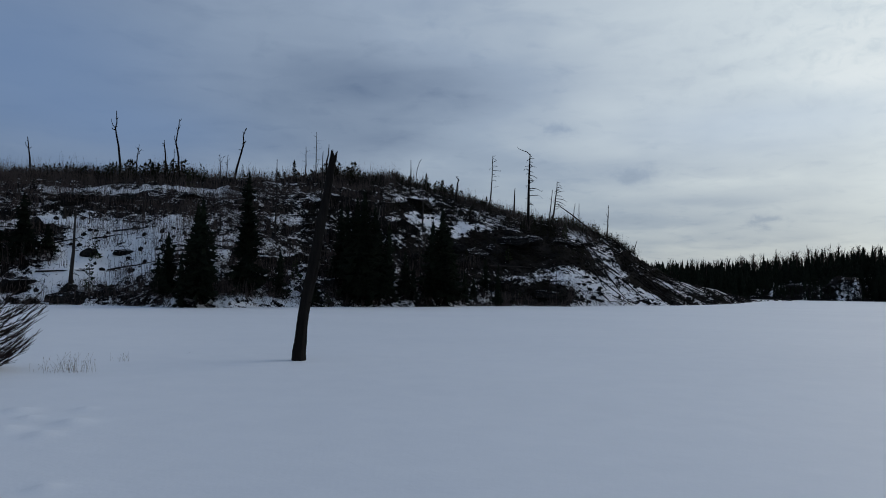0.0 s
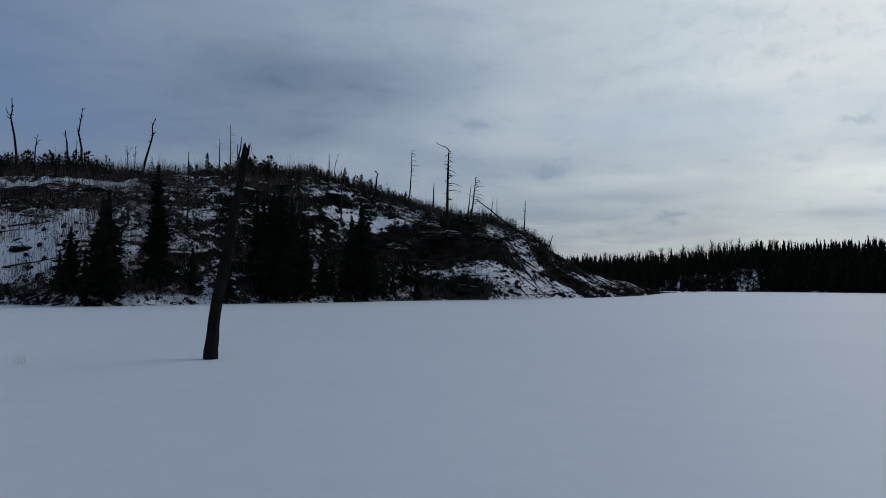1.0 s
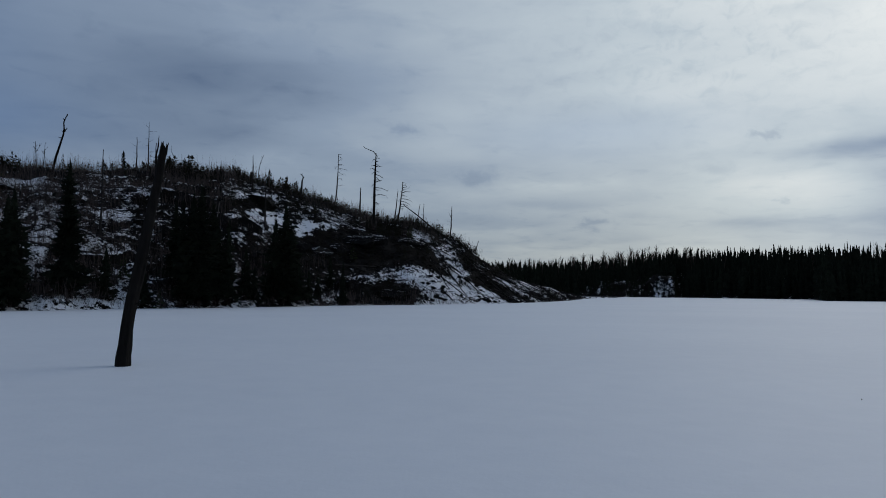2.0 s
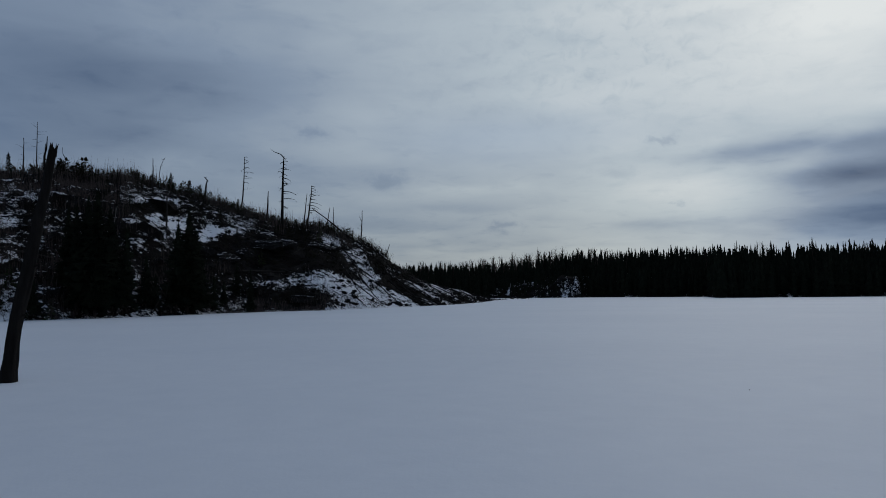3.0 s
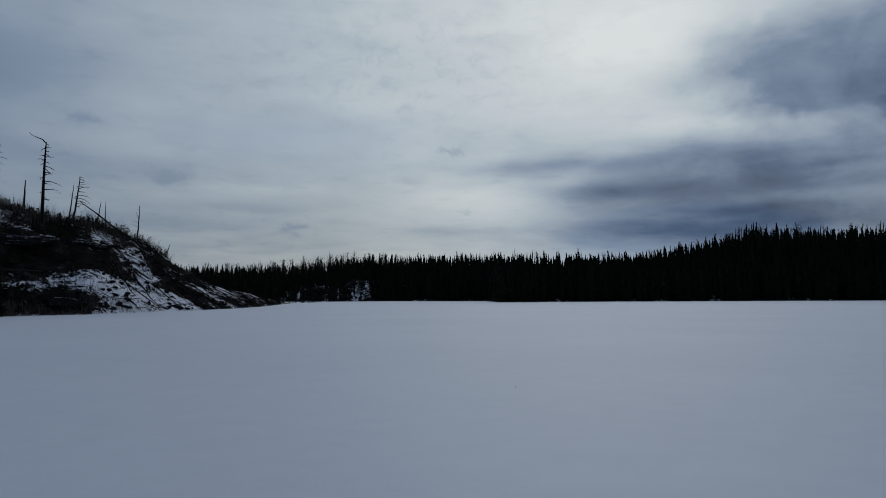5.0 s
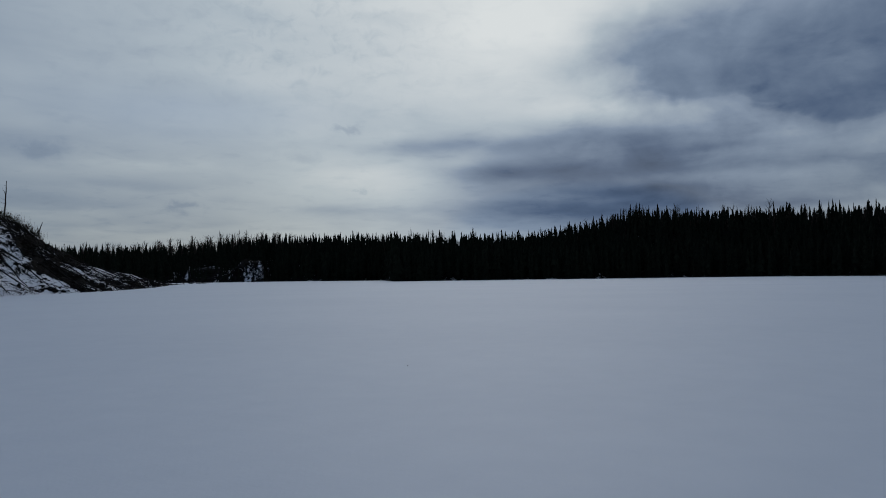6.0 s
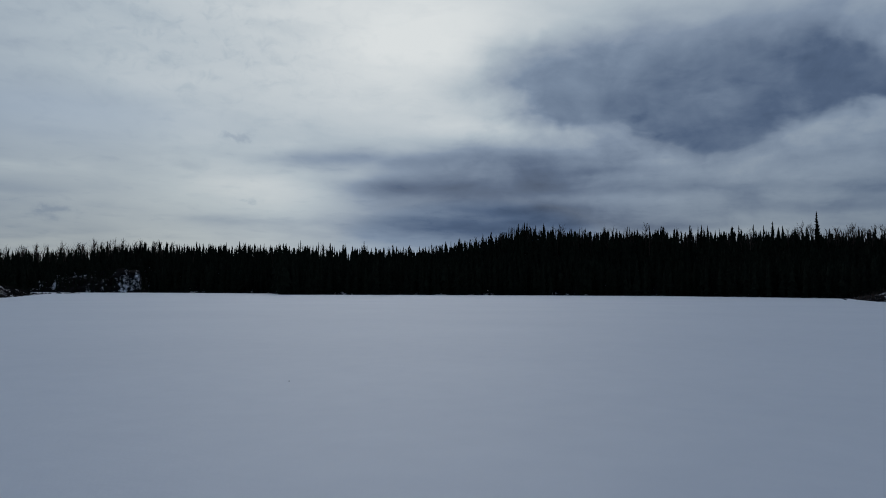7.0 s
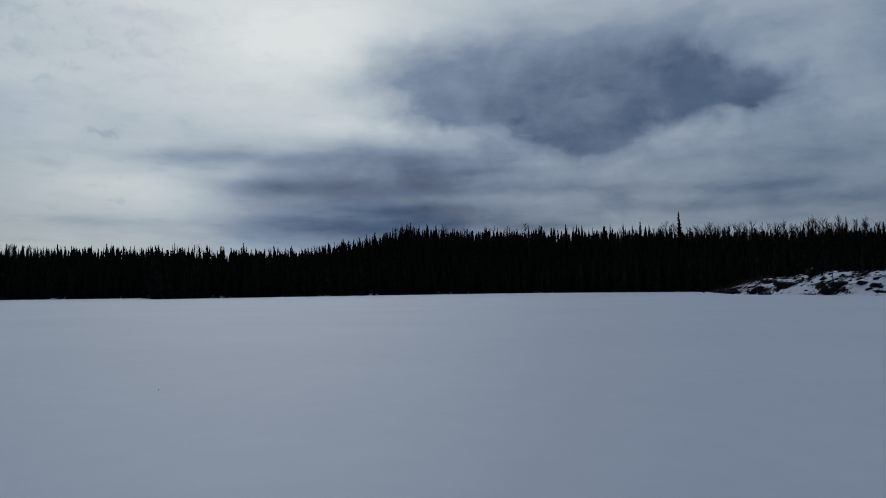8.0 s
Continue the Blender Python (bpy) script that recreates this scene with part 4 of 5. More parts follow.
def build_snags():
    shaped_snag(-56.0, 94.7, 15.6, ((0, 0), (-0.22, 3.15), (-0.45, 4.55), (-0.67, 6.16)), 0.17, "weathered dead snag with a short fork", (((-0.45, 4.5), (-0.85, 5.0), (-1.0, 5.5)),), 2)
    shaped_snag(-44.8, 97.0, 16.5, ((0, 0), (-0.3, 2.9), (-0.55, 4.6), (-0.95, 6.4), (-1.08, 7.1), (-0.9, 7.9), (-1.0, 9.55)), 0.19, "tall curved dead snag with a forked top",
                (((-1.05, 7.1), (-1.45, 7.5), (-1.65, 8.0), (-1.75, 8.5)), ((-1.0, 6.8), (-1.5, 7.0), (-1.6, 7.3)), ((-0.95, 8.3), (-0.7, 8.6))), 3)
    shaped_snag(-43.0, 97.4, 16.8, ((0, 0), (0.16, 2.8), (0.24, 3.6), (0.38, 4.6)), 0.12, "thin dead snag with a few twigs", (((0.22, 3.5), (0.7, 3.9), (0.95, 3.8)), ((0.26, 3.8), (0.05, 4.2), (-0.2, 4.3)), ((0.2, 3.2), (0.5, 3.4))), 3)
    shaped_snag(-39.1, 98.2, 17.6, ((0, 0), (-0.2, 3.0), (-0.33, 3.8), (-0.42, 4.65)), 0.16, "stout dead snag with a broken top", (), 3)
    shaped_snag(-38.1, 98.3, 17.4, ((0, 0), (0.03, 1.9), (0.02, 3.6)), 0.10, "thin straight dead stem", (), 1)
    shaped_snag(-37.4, 98.4, 17.6, ((0, 0), (-0.1, 2.3), (-0.35, 3.6), (-0.52, 4.4), (-0.36, 5.5), (-0.22, 6.6), (-0.1, 7.7)), 0.18, "tall crooked dead snag with broken twigs",
                (((-0.5, 4.4), (-0.72, 4.8), (-0.78, 5.4)), ((-0.3, 5.9), (-0.55, 6.5)), ((-0.2, 6.3), (0.02, 6.9))), 4)
    shaped_snag(-31.7, 99.2, 17.0, ((0, 0), (-0.1, 1.7), (-0.25, 3.6)), 0.09, "thin dead stem with bristling twigs", (((-0.2, 2.6), (-0.5, 3.0)), ((-0.2, 2.2), (0.2, 2.8), (0.3, 3.4)), ((0.25, 3.0), (0.55, 3.4))), 6)
    shaped_snag(-31.0, 99.4, 17.0, ((0, 0), (0.1, 1.7), (0.15, 3.5)), 0.08, "thin dead stem with bristling twigs", (((0.1, 2.4), (0.45, 3.0)), ((0.1, 2.0), (-0.3, 2.5))), 6)
    shaped_snag(-30.0, 99.9, 16.9, ((0, 0), (0.36, 2.0), (0.6, 2.95), (0.9, 4.05), (1.14, 5.0), (1.18, 5.75), (1.12, 6.5), (1.36, 7.2), (1.52, 7.65)), 0.19, "leaning dead snag with knobbly broken branches",
                (((1.15, 5.3), (1.45, 5.6), (1.5, 5.9)), ((1.2, 6.8), (0.98, 7.1))), 8)
    shaped_snag(-15.6, 101.8, 17.4, ((0, 0), (0.06, 1.2), (0.3, 2.5)), 0.12, "short dead stem with a hooked branch", (((0.3, 2.4), (0.0, 2.8), (-0.2, 3.3), (-0.22, 4.0)),), 2)
    shaped_snag(-4.4, 108.7, 18.5, ((0, 0), (0.05, 1.0), (0.2, 2.1), (0.55, 3.1), (0.78, 3.5)), 0.07, "thin curved dead sapling", (((0.2, 2.1), (0.5, 2.4)),), 3)
    shaped_snag(1.8, 108.0, 15.4, ((0, 0), (0.2, 1.8), (0.22, 2.6), (0.42, 3.4), (0.0, 3.85)), 0.2, "short dead stub with a hooked top", (((0.3, 3.2), (0.6, 3.3)),), 2)
    snag(-18.0, 75.1, 8.6, 0.0, 0.10, 1, 0.05, False, "straight bare dead pole on the slope")
    snag(-20.4, 102.6, 5.8, 0.0, 0.11, 5, 0.1)
    snag(-19.0, 103.2, 7.8, 0.0, 0.09, 9, 0.05, False, "thin straight dead conifer with short twigs")
    snag(-15.3, 87.2, 6.0, 0.1, 0.11, 2, 0.1)
    snag(-14.4, 105.6, 3.0, -0.2, 0.10, 1, 0.1)
    snag(-5.0, 103.9, 4.3, 0.0, 0.11, 0, 0.05)
    snag(-2.7, 89.6, 6.9, 0.0, 0.10, 2, 0.05, False, "straight bare dead pole on the slope")
    snag(7.6, 118.9, 9.3, 0.6, 0.12, 3, 0.25, False, "tall thin dead conifer with short side twigs", 0.1, 0.7,
         arms=((0.99, 0.7), (0.95, 1.0), (0.88, 0.8), (0.81, 1.1), (0.73, 1.5), (0.66, 0.6), (0.55, 0.9), (0.2, 0.7), (0.78, -0.4)))
    snag(11.9, 119.8, 5.1, 0.2, 0.17, 0, 0.03)
    snag(17.9, 120.2, 6.1, 0.7, 0.11, 0, 0.05)
    snag(18.4, 120.2, 7.7, 1.0, 0.15, 4, 0.2, False, "leaning dead conifer with drooping bare branches", 0.15, 0.8,
         arms=((0.98, 0.5), (0.93, 0.7), (0.87, 1.0), (0.81, 0.9), (0.75, 1.5), (0.69, 1.3), (0.63, 1.9), (0.57, 2.2), (0.51, 1.7), (0.46, 1.4), (0.4, 0.8), (0.6, -0.4), (0.8, -0.3)))
    snag(21.6, 120.2, 4.7, 0.9, 0.10, 0, 0.1)
    snag(23.3, 120.3, 5.0, -0.1, 0.09, 4, 0.1)
    snag(28.0, 120.8, 6.1, 0.3, 0.12, 3, 0.15, True)
    snag(32.7, 122.1, 2.4, 0.9, 0.10, 0, 0.1)
    snag(-33.2, 62.9, 7.1, 0.2, 0.16, 0, 0.05, False, "straight branchless dead trunk on the snowy slope")
    snag(-8.3, 80.2, 4.7, 1.1, 0.07, 0, 0.2, False, "thin pale leaning dead stem", mat=PALE_TWIG)
    snag(-33.1, 77.5, 2.3, -0.1, 0.16, 0, 0.02, False, "short charred stub on the slope")
    snag(-40.6, 75.1, 1.2, 0.0, 0.22, 0, 0.02, False, "short charred stub on the slope")
    snag(-23.6, 74.2, 2.4, 0.0, 0.11, 0, 0.05, False, "short charred stub on the slope")
    build_great_snag()


def build_great_snag():
    """The tall dead pine on the brow: straight stem, a top bent to one side, many bare drooping branches."""
    rng = random.Random(77)
    ob = thing("dead_tree", at_hill(13.0, 108.1, 0, 1, 0.85), "tall dead pine with a bent top and many bare branches", "dead tree", "dead trees on the hill")
    stem = Geo()
    stem.tube([(0.0, 0, 0), (0.02, 0, 3), (0.05, 0, 6), (0.12, 0, 9), (0.2, 0, 11.2), (0.25, 0, 11.9)], [0.26, 0.22, 0.18, 0.14, 0.09, 0.06], 7)
    part("trunk", stem, BARK_DEAD, ob, smooth=True)
    top = Geo()
    top.tube([(0.25, 0, 11.7), (-0.2, 0, 12.2), (-0.9, 0.1, 12.45), (-1.5, 0.1, 12.7), (-1.8, 0.1, 13.0)], [0.08, 0.07, 0.055, 0.04, 0.02], 5)
    part("branch", top, BARK_DEAD, ob)
    for z, reach in ((11.6, 0.5), (11.2, 0.8), (11.0, -0.6), (10.6, 0.9), (10.2, 0.6), (10.0, -0.5), (9.8, 1.1), (9.3, -1.0), (9.2, 0.8), (8.9, -0.6), (8.6, 1.8), (8.2, 0.6),
                     (7.7, 1.3), (7.4, 1.0), (7.0, -0.4), (6.5, 2.1), (6.2, 1.0), (5.4, 2.6), (5.0, -0.5), (4.3, 1.1), (4.0, 0.7)):
        drooping_branch(rng, (0.05 + 0.012 * z, 0, z), reach, 0.065, BARK_DEAD, ob)


build_snags()


def log_geo(rng, length, radius):
    g = Geo()
    n = 5
    g.tube([(length * (i / n - 0.5), rng.uniform(-0.04, 0.04) * length, rng.uniform(-0.3, 0.3) * radius) for i in range(n + 1)],
           [radius * (1 - 0.55 * i / n) for i in range(n + 1)], 6)
    for k in range(rng.randint(0, 4)):
        x = rng.uniform(-0.4, 0.5) * length
        g.tube([(x, 0, 0), (x + 0.2, rng.uniform(-0.4, 0.4), rng.uniform(0.1, 0.5))], [radius * 0.3, 0.012], 3, cap=False)
    return g


def lay_on_hill(x, y, turn, length):
    """The pose of a log of that length lying on the slope."""
    dx, dy = math.cos(turn) * length / 2, math.sin(turn) * length / 2
    a = Vector((x - dx, y - dy, float(hill_z(x - dx, y - dy))))
    b = Vector((x + dx, y + dy, float(hill_z(x + dx, y + dy))))
    m = (b - a).to_track_quat("X", "Z").to_matrix().to_4x4()
    mid = (a + b) / 2
    mid.z = max(mid.z, float(hill_z(x, y))) + 0.06
    return Matrix.Translation(mid) @ m


def build_logs():
    rng = random.Random(41)
    kinds = [(log_geo(rng, ln, rad), ln) for ln, rad in ((4.0, 0.10), (5.5, 0.10), (2.8, 0.08), (3.4, 0.13), (2.2, 0.09), (6.5, 0.12), (3.0, 0.07), (4.6, 0.09))]
    meshes = [(geo_mesh("fallen_log", g, (BARK_DEAD, BARK_SNAG)[i % 2], True), ln) for i, (g, ln) in enumerate(kinds)]
    # the long stem leaning off the brow
    g = Geo()
    g.tube([(0, 0, 0), (-2.5, 0, 1.9), (-5, 0, 3.9), (-7.4, 0, 5.6)], [0.17, 0.14, 0.1, 0.05], 6)
    single("leaning_log", g, BARK_DEAD, at_hill(26.7, 119.0, 0, 1, 0.2), "long dead stem leaning off the brow of the hill", "log", smooth=True)
    for i in range(150):
        if i < 75:
            a = rng.uniform(-36, 16)
            s = rng.uniform(0.02, 0.75)
        else:
            a = rng.uniform(12, 23.6)
            s = rng.uniform(0.0, 0.8)
        r = float(track(HILL_SHORE, a)) * (1 - s) + s * float(track(HILL_CREST, a))
        me, ln = rng.choice(meshes)
        ob = new("fallen_log", me)
        turn = rng.gauss(0.1, 0.35) if i < 75 else rng.gauss(-0.85, 0.3)
        ob.matrix_basis = lay_on_hill(r * math.sin(radians(a)), r * math.cos(radians(a)), turn, ln)
        tagged(ob, "dark fallen dead log lying on the snowy slope", "log", "fallen logs")


def rock_geo(rng, sx, sy, sz, cuts=14):
    """An angular boulder: a rough lump cut by fracture planes, wide and low."""
    bm = bmesh.new()
    bmesh.ops.create_icosphere(bm, subdivisions=4 if sx > 1 else 3 if sx > 0.5 else 1, radius=1.0)
    planes = []
    for i in range(cuts):
        n = Vector((rng.gauss(0, 1), rng.gauss(0, 1), rng.gauss(0, 0.8))).normalized()
        planes.append((n, rng.uniform(0.4, 0.75)))
    shift = Vector((rng.uniform(-9, 9), rng.uniform(-9, 9), 0))
    vs = []
    for v in bm.verts:
        p = v.co * (1 + 0.45 * noise.noise(v.co * 1.3 + shift))
        for n, d in planes:
            over = p.dot(n) - d
            if over > 0:
                p = p - n * over * 0.97
        p = p + v.co * 0.05 * noise.noise(v.co * 6 + shift)
        step = math.floor(p.z * 4 + noise.noise(p * 1.5 + shift)) / 4
        p.z = p.z * 0.7 + step * 0.3
        vs.append((p.x * sx * 1.25, p.y * sy * 1.25, p.z * sz * 1.3))
    g = Geo()
    g.add(vs, [[v.index for v in f.verts] for f in bm.faces])
    bm.free()
    return g


def build_rocks():
    rng = random.Random(59)
    for x, y, sx, sz in ((-32.9, 61.6, 2.6, 0.9), (-42.6, 73.0, 1.6, 0.8), (-39.3, 70.4, 1.5, 0.7), (-31.4, 69.3, 1.4, 0.5), (-25.4, 88.4, 2.4, 0.7), (-3.5, 98.0, 3.4, 1.2),
                         (-4.9, 87.0, 1.9, 1.2), (-35.8, 82.1, 3.2, 0.7), (27.2, 95.6, 1.3, 0.5), (12.0, 85.2, 2.8, 1.0), (-37.8, 62.4, 2.6, 1.1), (-30.0, 62.9, 1.8, 0.7), (4.0, 90.8, 3.0, 1.3),
                         (9.0, 96.0, 3.0, 1.3), (6.5, 93.0, 2.2, 1.2), (12.5, 97.5, 2.4, 1.2), (1.5, 89.0, 1.8, 1.0), (-27.1, 61.9, 1.3, 0.5), (17.0, 101.0, 2.4, 1.1), (6.5, 85.0, 2.2, 0.9), (-12.5, 79.5, 2.2, 0.8), (-20.5, 84.0, 2.4, 0.7), (-42.2, 81.2, 3.4, 0.75), (-37.4, 82.0, 2.9, 0.8), (-20.9, 79.7, 1.5, 0.6), (-15.5, 80.6, 1.8, 0.6), (-39.8, 71.2, 1.4, 0.8), (-30.4, 84.2, 2.6, 0.5)):
        g = rock_geo(rng, sx, sx * 0.7, sz, 22)
        single("boulder", g, ROCK, at_hill(x, y, rng.uniform(-0.5, 0.5), 1, sz * 0.25), "dark lichen-stained rock outcrop in the snow", "rock", "hill rocks")
    meshes = [geo_mesh("boulder", rock_geo(rng, 0.6, 0.5, 0.35), ROCK) for k in range(4)]
    for i in range(52):
        a, s = rng.uniform(-36, 23), rng.uniform(0.0, 0.7) ** 1.3
        r = float(track(HILL_SHORE, a)) * (1 - s) + s * float(track(HILL_CREST, a))
        ob = new("boulder", meshes[i % 4])
        ob.matrix_basis = at_hill(r * math.sin(radians(a)), r * math.cos(radians(a)), rng.uniform(0, 6), rng.uniform(0.5, 1.9), 0.08)
        tagged(ob, "small dark rock half sunk in snow", "rock", "hill rocks")


def build_debris():
    """Broken sticks, stones and stubble that fleck the snow of the slope."""
    rng = random.Random(61)
    templates = []
    for k in range(9):
        g = Geo()
        if k % 4 == 0:
            g = rock_geo(rng, 0.28, 0.24, 0.2, 6)
        else:
            for j in range(3):
                a, ln = rng.uniform(-0.6, 0.6) + (0 if k % 3 == 1 else 2.4), rng.uniform(0.4, 1.3)
                c, t = Vector((rng.gauss(0, 0.4), rng.gauss(0, 0.4), rng.uniform(0.0, 0.12))), Vector((math.cos(a), math.sin(a), rng.uniform(-0.3, 0.8))) * ln
                g.tube([c - t / 2, c + t / 2], [0.035, 0.018], 4)
        templates.append(g.arrays())
    gen = np.random.default_rng(61)
    az, s, x, y, z = slope_spots(gen, 6500, -37, 23.5, 0.0, 0.9)
    keep = gen.random(6500) > 0.45 + np.where(az > 10, 0.1, 0.45) * face_bias(x, z) - 0.9 * fbm(x, y, 5.0, 141, 3)
    size = gen.uniform(0.3, 1.2, 6500)
    spots = rows_of(x, y, z + 0.03, gen.normal(0, 0.5, 6500) - np.where(az > 11, 0.8, 0), size, size)[keep]
    n = 1500
    az, s, x, y, z = slope_spots(gen, n, 9.5, 22.5, 0.0, 0.6)
    size = gen.uniform(0.3, 1.5, n)
    east = rows_of(x, y, z - 0.05, gen.normal(-0.8, 0.5, n), size * 1.3, size * 0.8)[gen.random(n) < 0.5 + 1.3 * fbm(x, y, 3.0, 199, 3)]
    spots = np.concatenate([spots, east])
    scatter("slope_debris", templates, spots, BARK_DEAD, "dark sticks and stones strewn over the snowy slope", "debris")


build_logs()
build_rocks()
build_debris()


# ---- bare brush ----
def brush_geo(rng, stems, h, spread, twigs):
    g = Geo()
    for i in range(stems):
        ln = h * rng.uniform(0.5, 1.1)
        x, y = rng.gauss(0, spread), rng.gauss(0, spread)
        lx, ly = rng.gauss(0, 0.12) * ln, rng.gauss(0, 0.12) * ln
        p0, p1, p2 = Vector((x, y, -0.1)), Vector((x + lx * 0.4, y + ly * 0.4, ln * 0.55)), Vector((x + lx, y + ly, ln))
        g.tube([p0, p1, p2] if i % 3 == 0 else [p0, p2], [0.017, 0.012, 0.004] if i % 3 == 0 else [0.017, 0.004], 3, cap=False)
        for k in range(twigs):
            q = p1.lerp(p2, rng.random())
            w = Vector((rng.gauss(0, 0.18), rng.gauss(0, 0.18), rng.uniform(0.12, 0.4))) * ln * 0.5
            side = Vector((0.006, 0.003, 0))
            g.add([q - side, q + side, q + w], [(0, 1, 2)])
    return g.arrays()


def build_brush():
    rng = random.Random(67)
    templates = [brush_geo(rng, 8, 1.5, 0.55, 4) for k in range(6)]
    gen = np.random.default_rng(67)
    n = 14000
    az, s, x, y, z = slope_spots(gen, n, -38, 15, 0, 1, 4)
    thick = 0.35 + 0.7 * fbm(x, y, 14.0, 101, 3) + np.where(s > 0.75, 0.12, np.where(s < 0.45, -0.15, 0)) - np.where(face_bias(x, z) < -0.3, np.where(az > 3, 0.7, 0.25), np.where(az < -9, 0.3, 0.7) * np.maximum(0, face_bias(x, z))) - np.where(az > 12.5, 0.4, 0) + np.where((az > -18) & (az < -4) & (s > 0.3), 0.25, 0)
    tall = gen.uniform(0.4, 1.3, n) * np.where(s < 0.7, 1.0, gen.uniform(0.5, 1.6, n)) * np.where(az < 12, 1, 0.7)
    slope = rows_of(x, y, z, gen.uniform(0, 6.28, n), gen.uniform(0.8, 1.3, n), tall)[gen.random(n) < thick]
    az, s, x, y, z = slope_spots(gen, 250, 10, 23, 0, 1, 2)
    east = rows_of(x, y, z, gen.uniform(0, 6.28, 250), gen.uniform(0.7, 1.5, 250), gen.uniform(0.12, 0.45, 250))[gen.random(250) > 0.4 + 0.9 * face_bias(x, z) + 0.1]
    az, s, x, y, z = slope_spots(gen, 620, -36, 15, -0.03, 0.06)
    fringe = rows_of(x, y, np.maximum(z, 0), gen.uniform(0, 6.28, 620), gen.uniform(0.6, 1.4, 620), gen.uniform(0.1, 0.45, 620))
    scatter("bare_brush", templates, np.concatenate([slope[:3500], fringe]), BRUSH, "bare grey-brown saplings and brush over the slope", "brush")
    # the darker belt of saplings that stands along the brow
    n = 6900
    az, s, x, y, z = slope_spots(gen, n, -38, 15, 0.86, 1.0, 8)
    keep = gen.random(n) < np.where(az < -8, 0.95, 0.35) + 0.9 * fbm(x, y, 8.0, 181, 3) - 2.2 * np.maximum(0, face_bias(x, z))
    brow = rows_of(x, y, z, gen.uniform(0, 6.28, n), gen.uniform(0.6, 1.4, n), gen.uniform(0.7, 1.6, n) * (1 + 0.7 * fbm(x, y, 5.0, 183, 3)))[keep]
    scatter("brow_saplings", templates, np.concatenate([brow, east]), DARK_TWIG, "dense dark bare saplings along the brow of the hill", "brush")


build_brush()


# ---- far shore ----
def far_spot(az, depth):
    r = float(track(FAR_SHORE, az)) + depth
    x, y = r * math.sin(radians(az)), r * math.cos(radians(az))
    return x, y, float(far_z(x, y)) - 0.1


def bare_geo(rng, h):
    """Stem and twigs of a leafless birch: a clear stem under a crown that widens to the top."""
    stem, twigs = Geo(), Geo()
    pts = [Vector((0.04 * h * math.sin(2.2 * t + h), 0.03 * h * math.cos(3 * t), h * 0.82 * t)) for t in (0, 0.25, 0.5, 0.75, 1.0)]
    stem.tube(pts, [0.018 * h, 0.015 * h, 0.012 * h, 0.009 * h, 0.005 * h], 5)
    for i in range(11):
        t = 0.5 + 0.49 * i / 10
        k = min(3, int(t * 4))
        p = pts[k].lerp(pts[k + 1], t * 4 - k)
        a = rng.uniform(0, 6.28)
        branch_out(twigs, rng, p, (math.cos(a), math.sin(a), rng.uniform(0.9, 1.6)), h * rng.uniform(0.12, 0.21) * min(1.0, (1.2 - t) * 2.2), 0.006 * h, 2, 3, 0.22, 0.25, 5, True)
    return stem, twigs


def bare_tree(rng, h, label="bare leafless birch on the far shore"):
    ob = thing("bare_tree", Matrix(), label, "bare tree", "bare far trees")
    stem, twigs = bare_geo(rng, h)
    part("trunk", stem, TWIG, ob, smooth=True)
    part("crown", twigs, TWIG, ob)
    return ob


def wood_height(az):
    """How tall the spruces grow along the far shore, against ten metres."""
    return float(np.interp(az, (15, 32, 37, 40, 41, 48, 60, 80, 84, 99), (0.95, 1.0, 1.08, 1.08, 0.93, 0.95, 1.01, 0.95, 0.82, 0.80)))


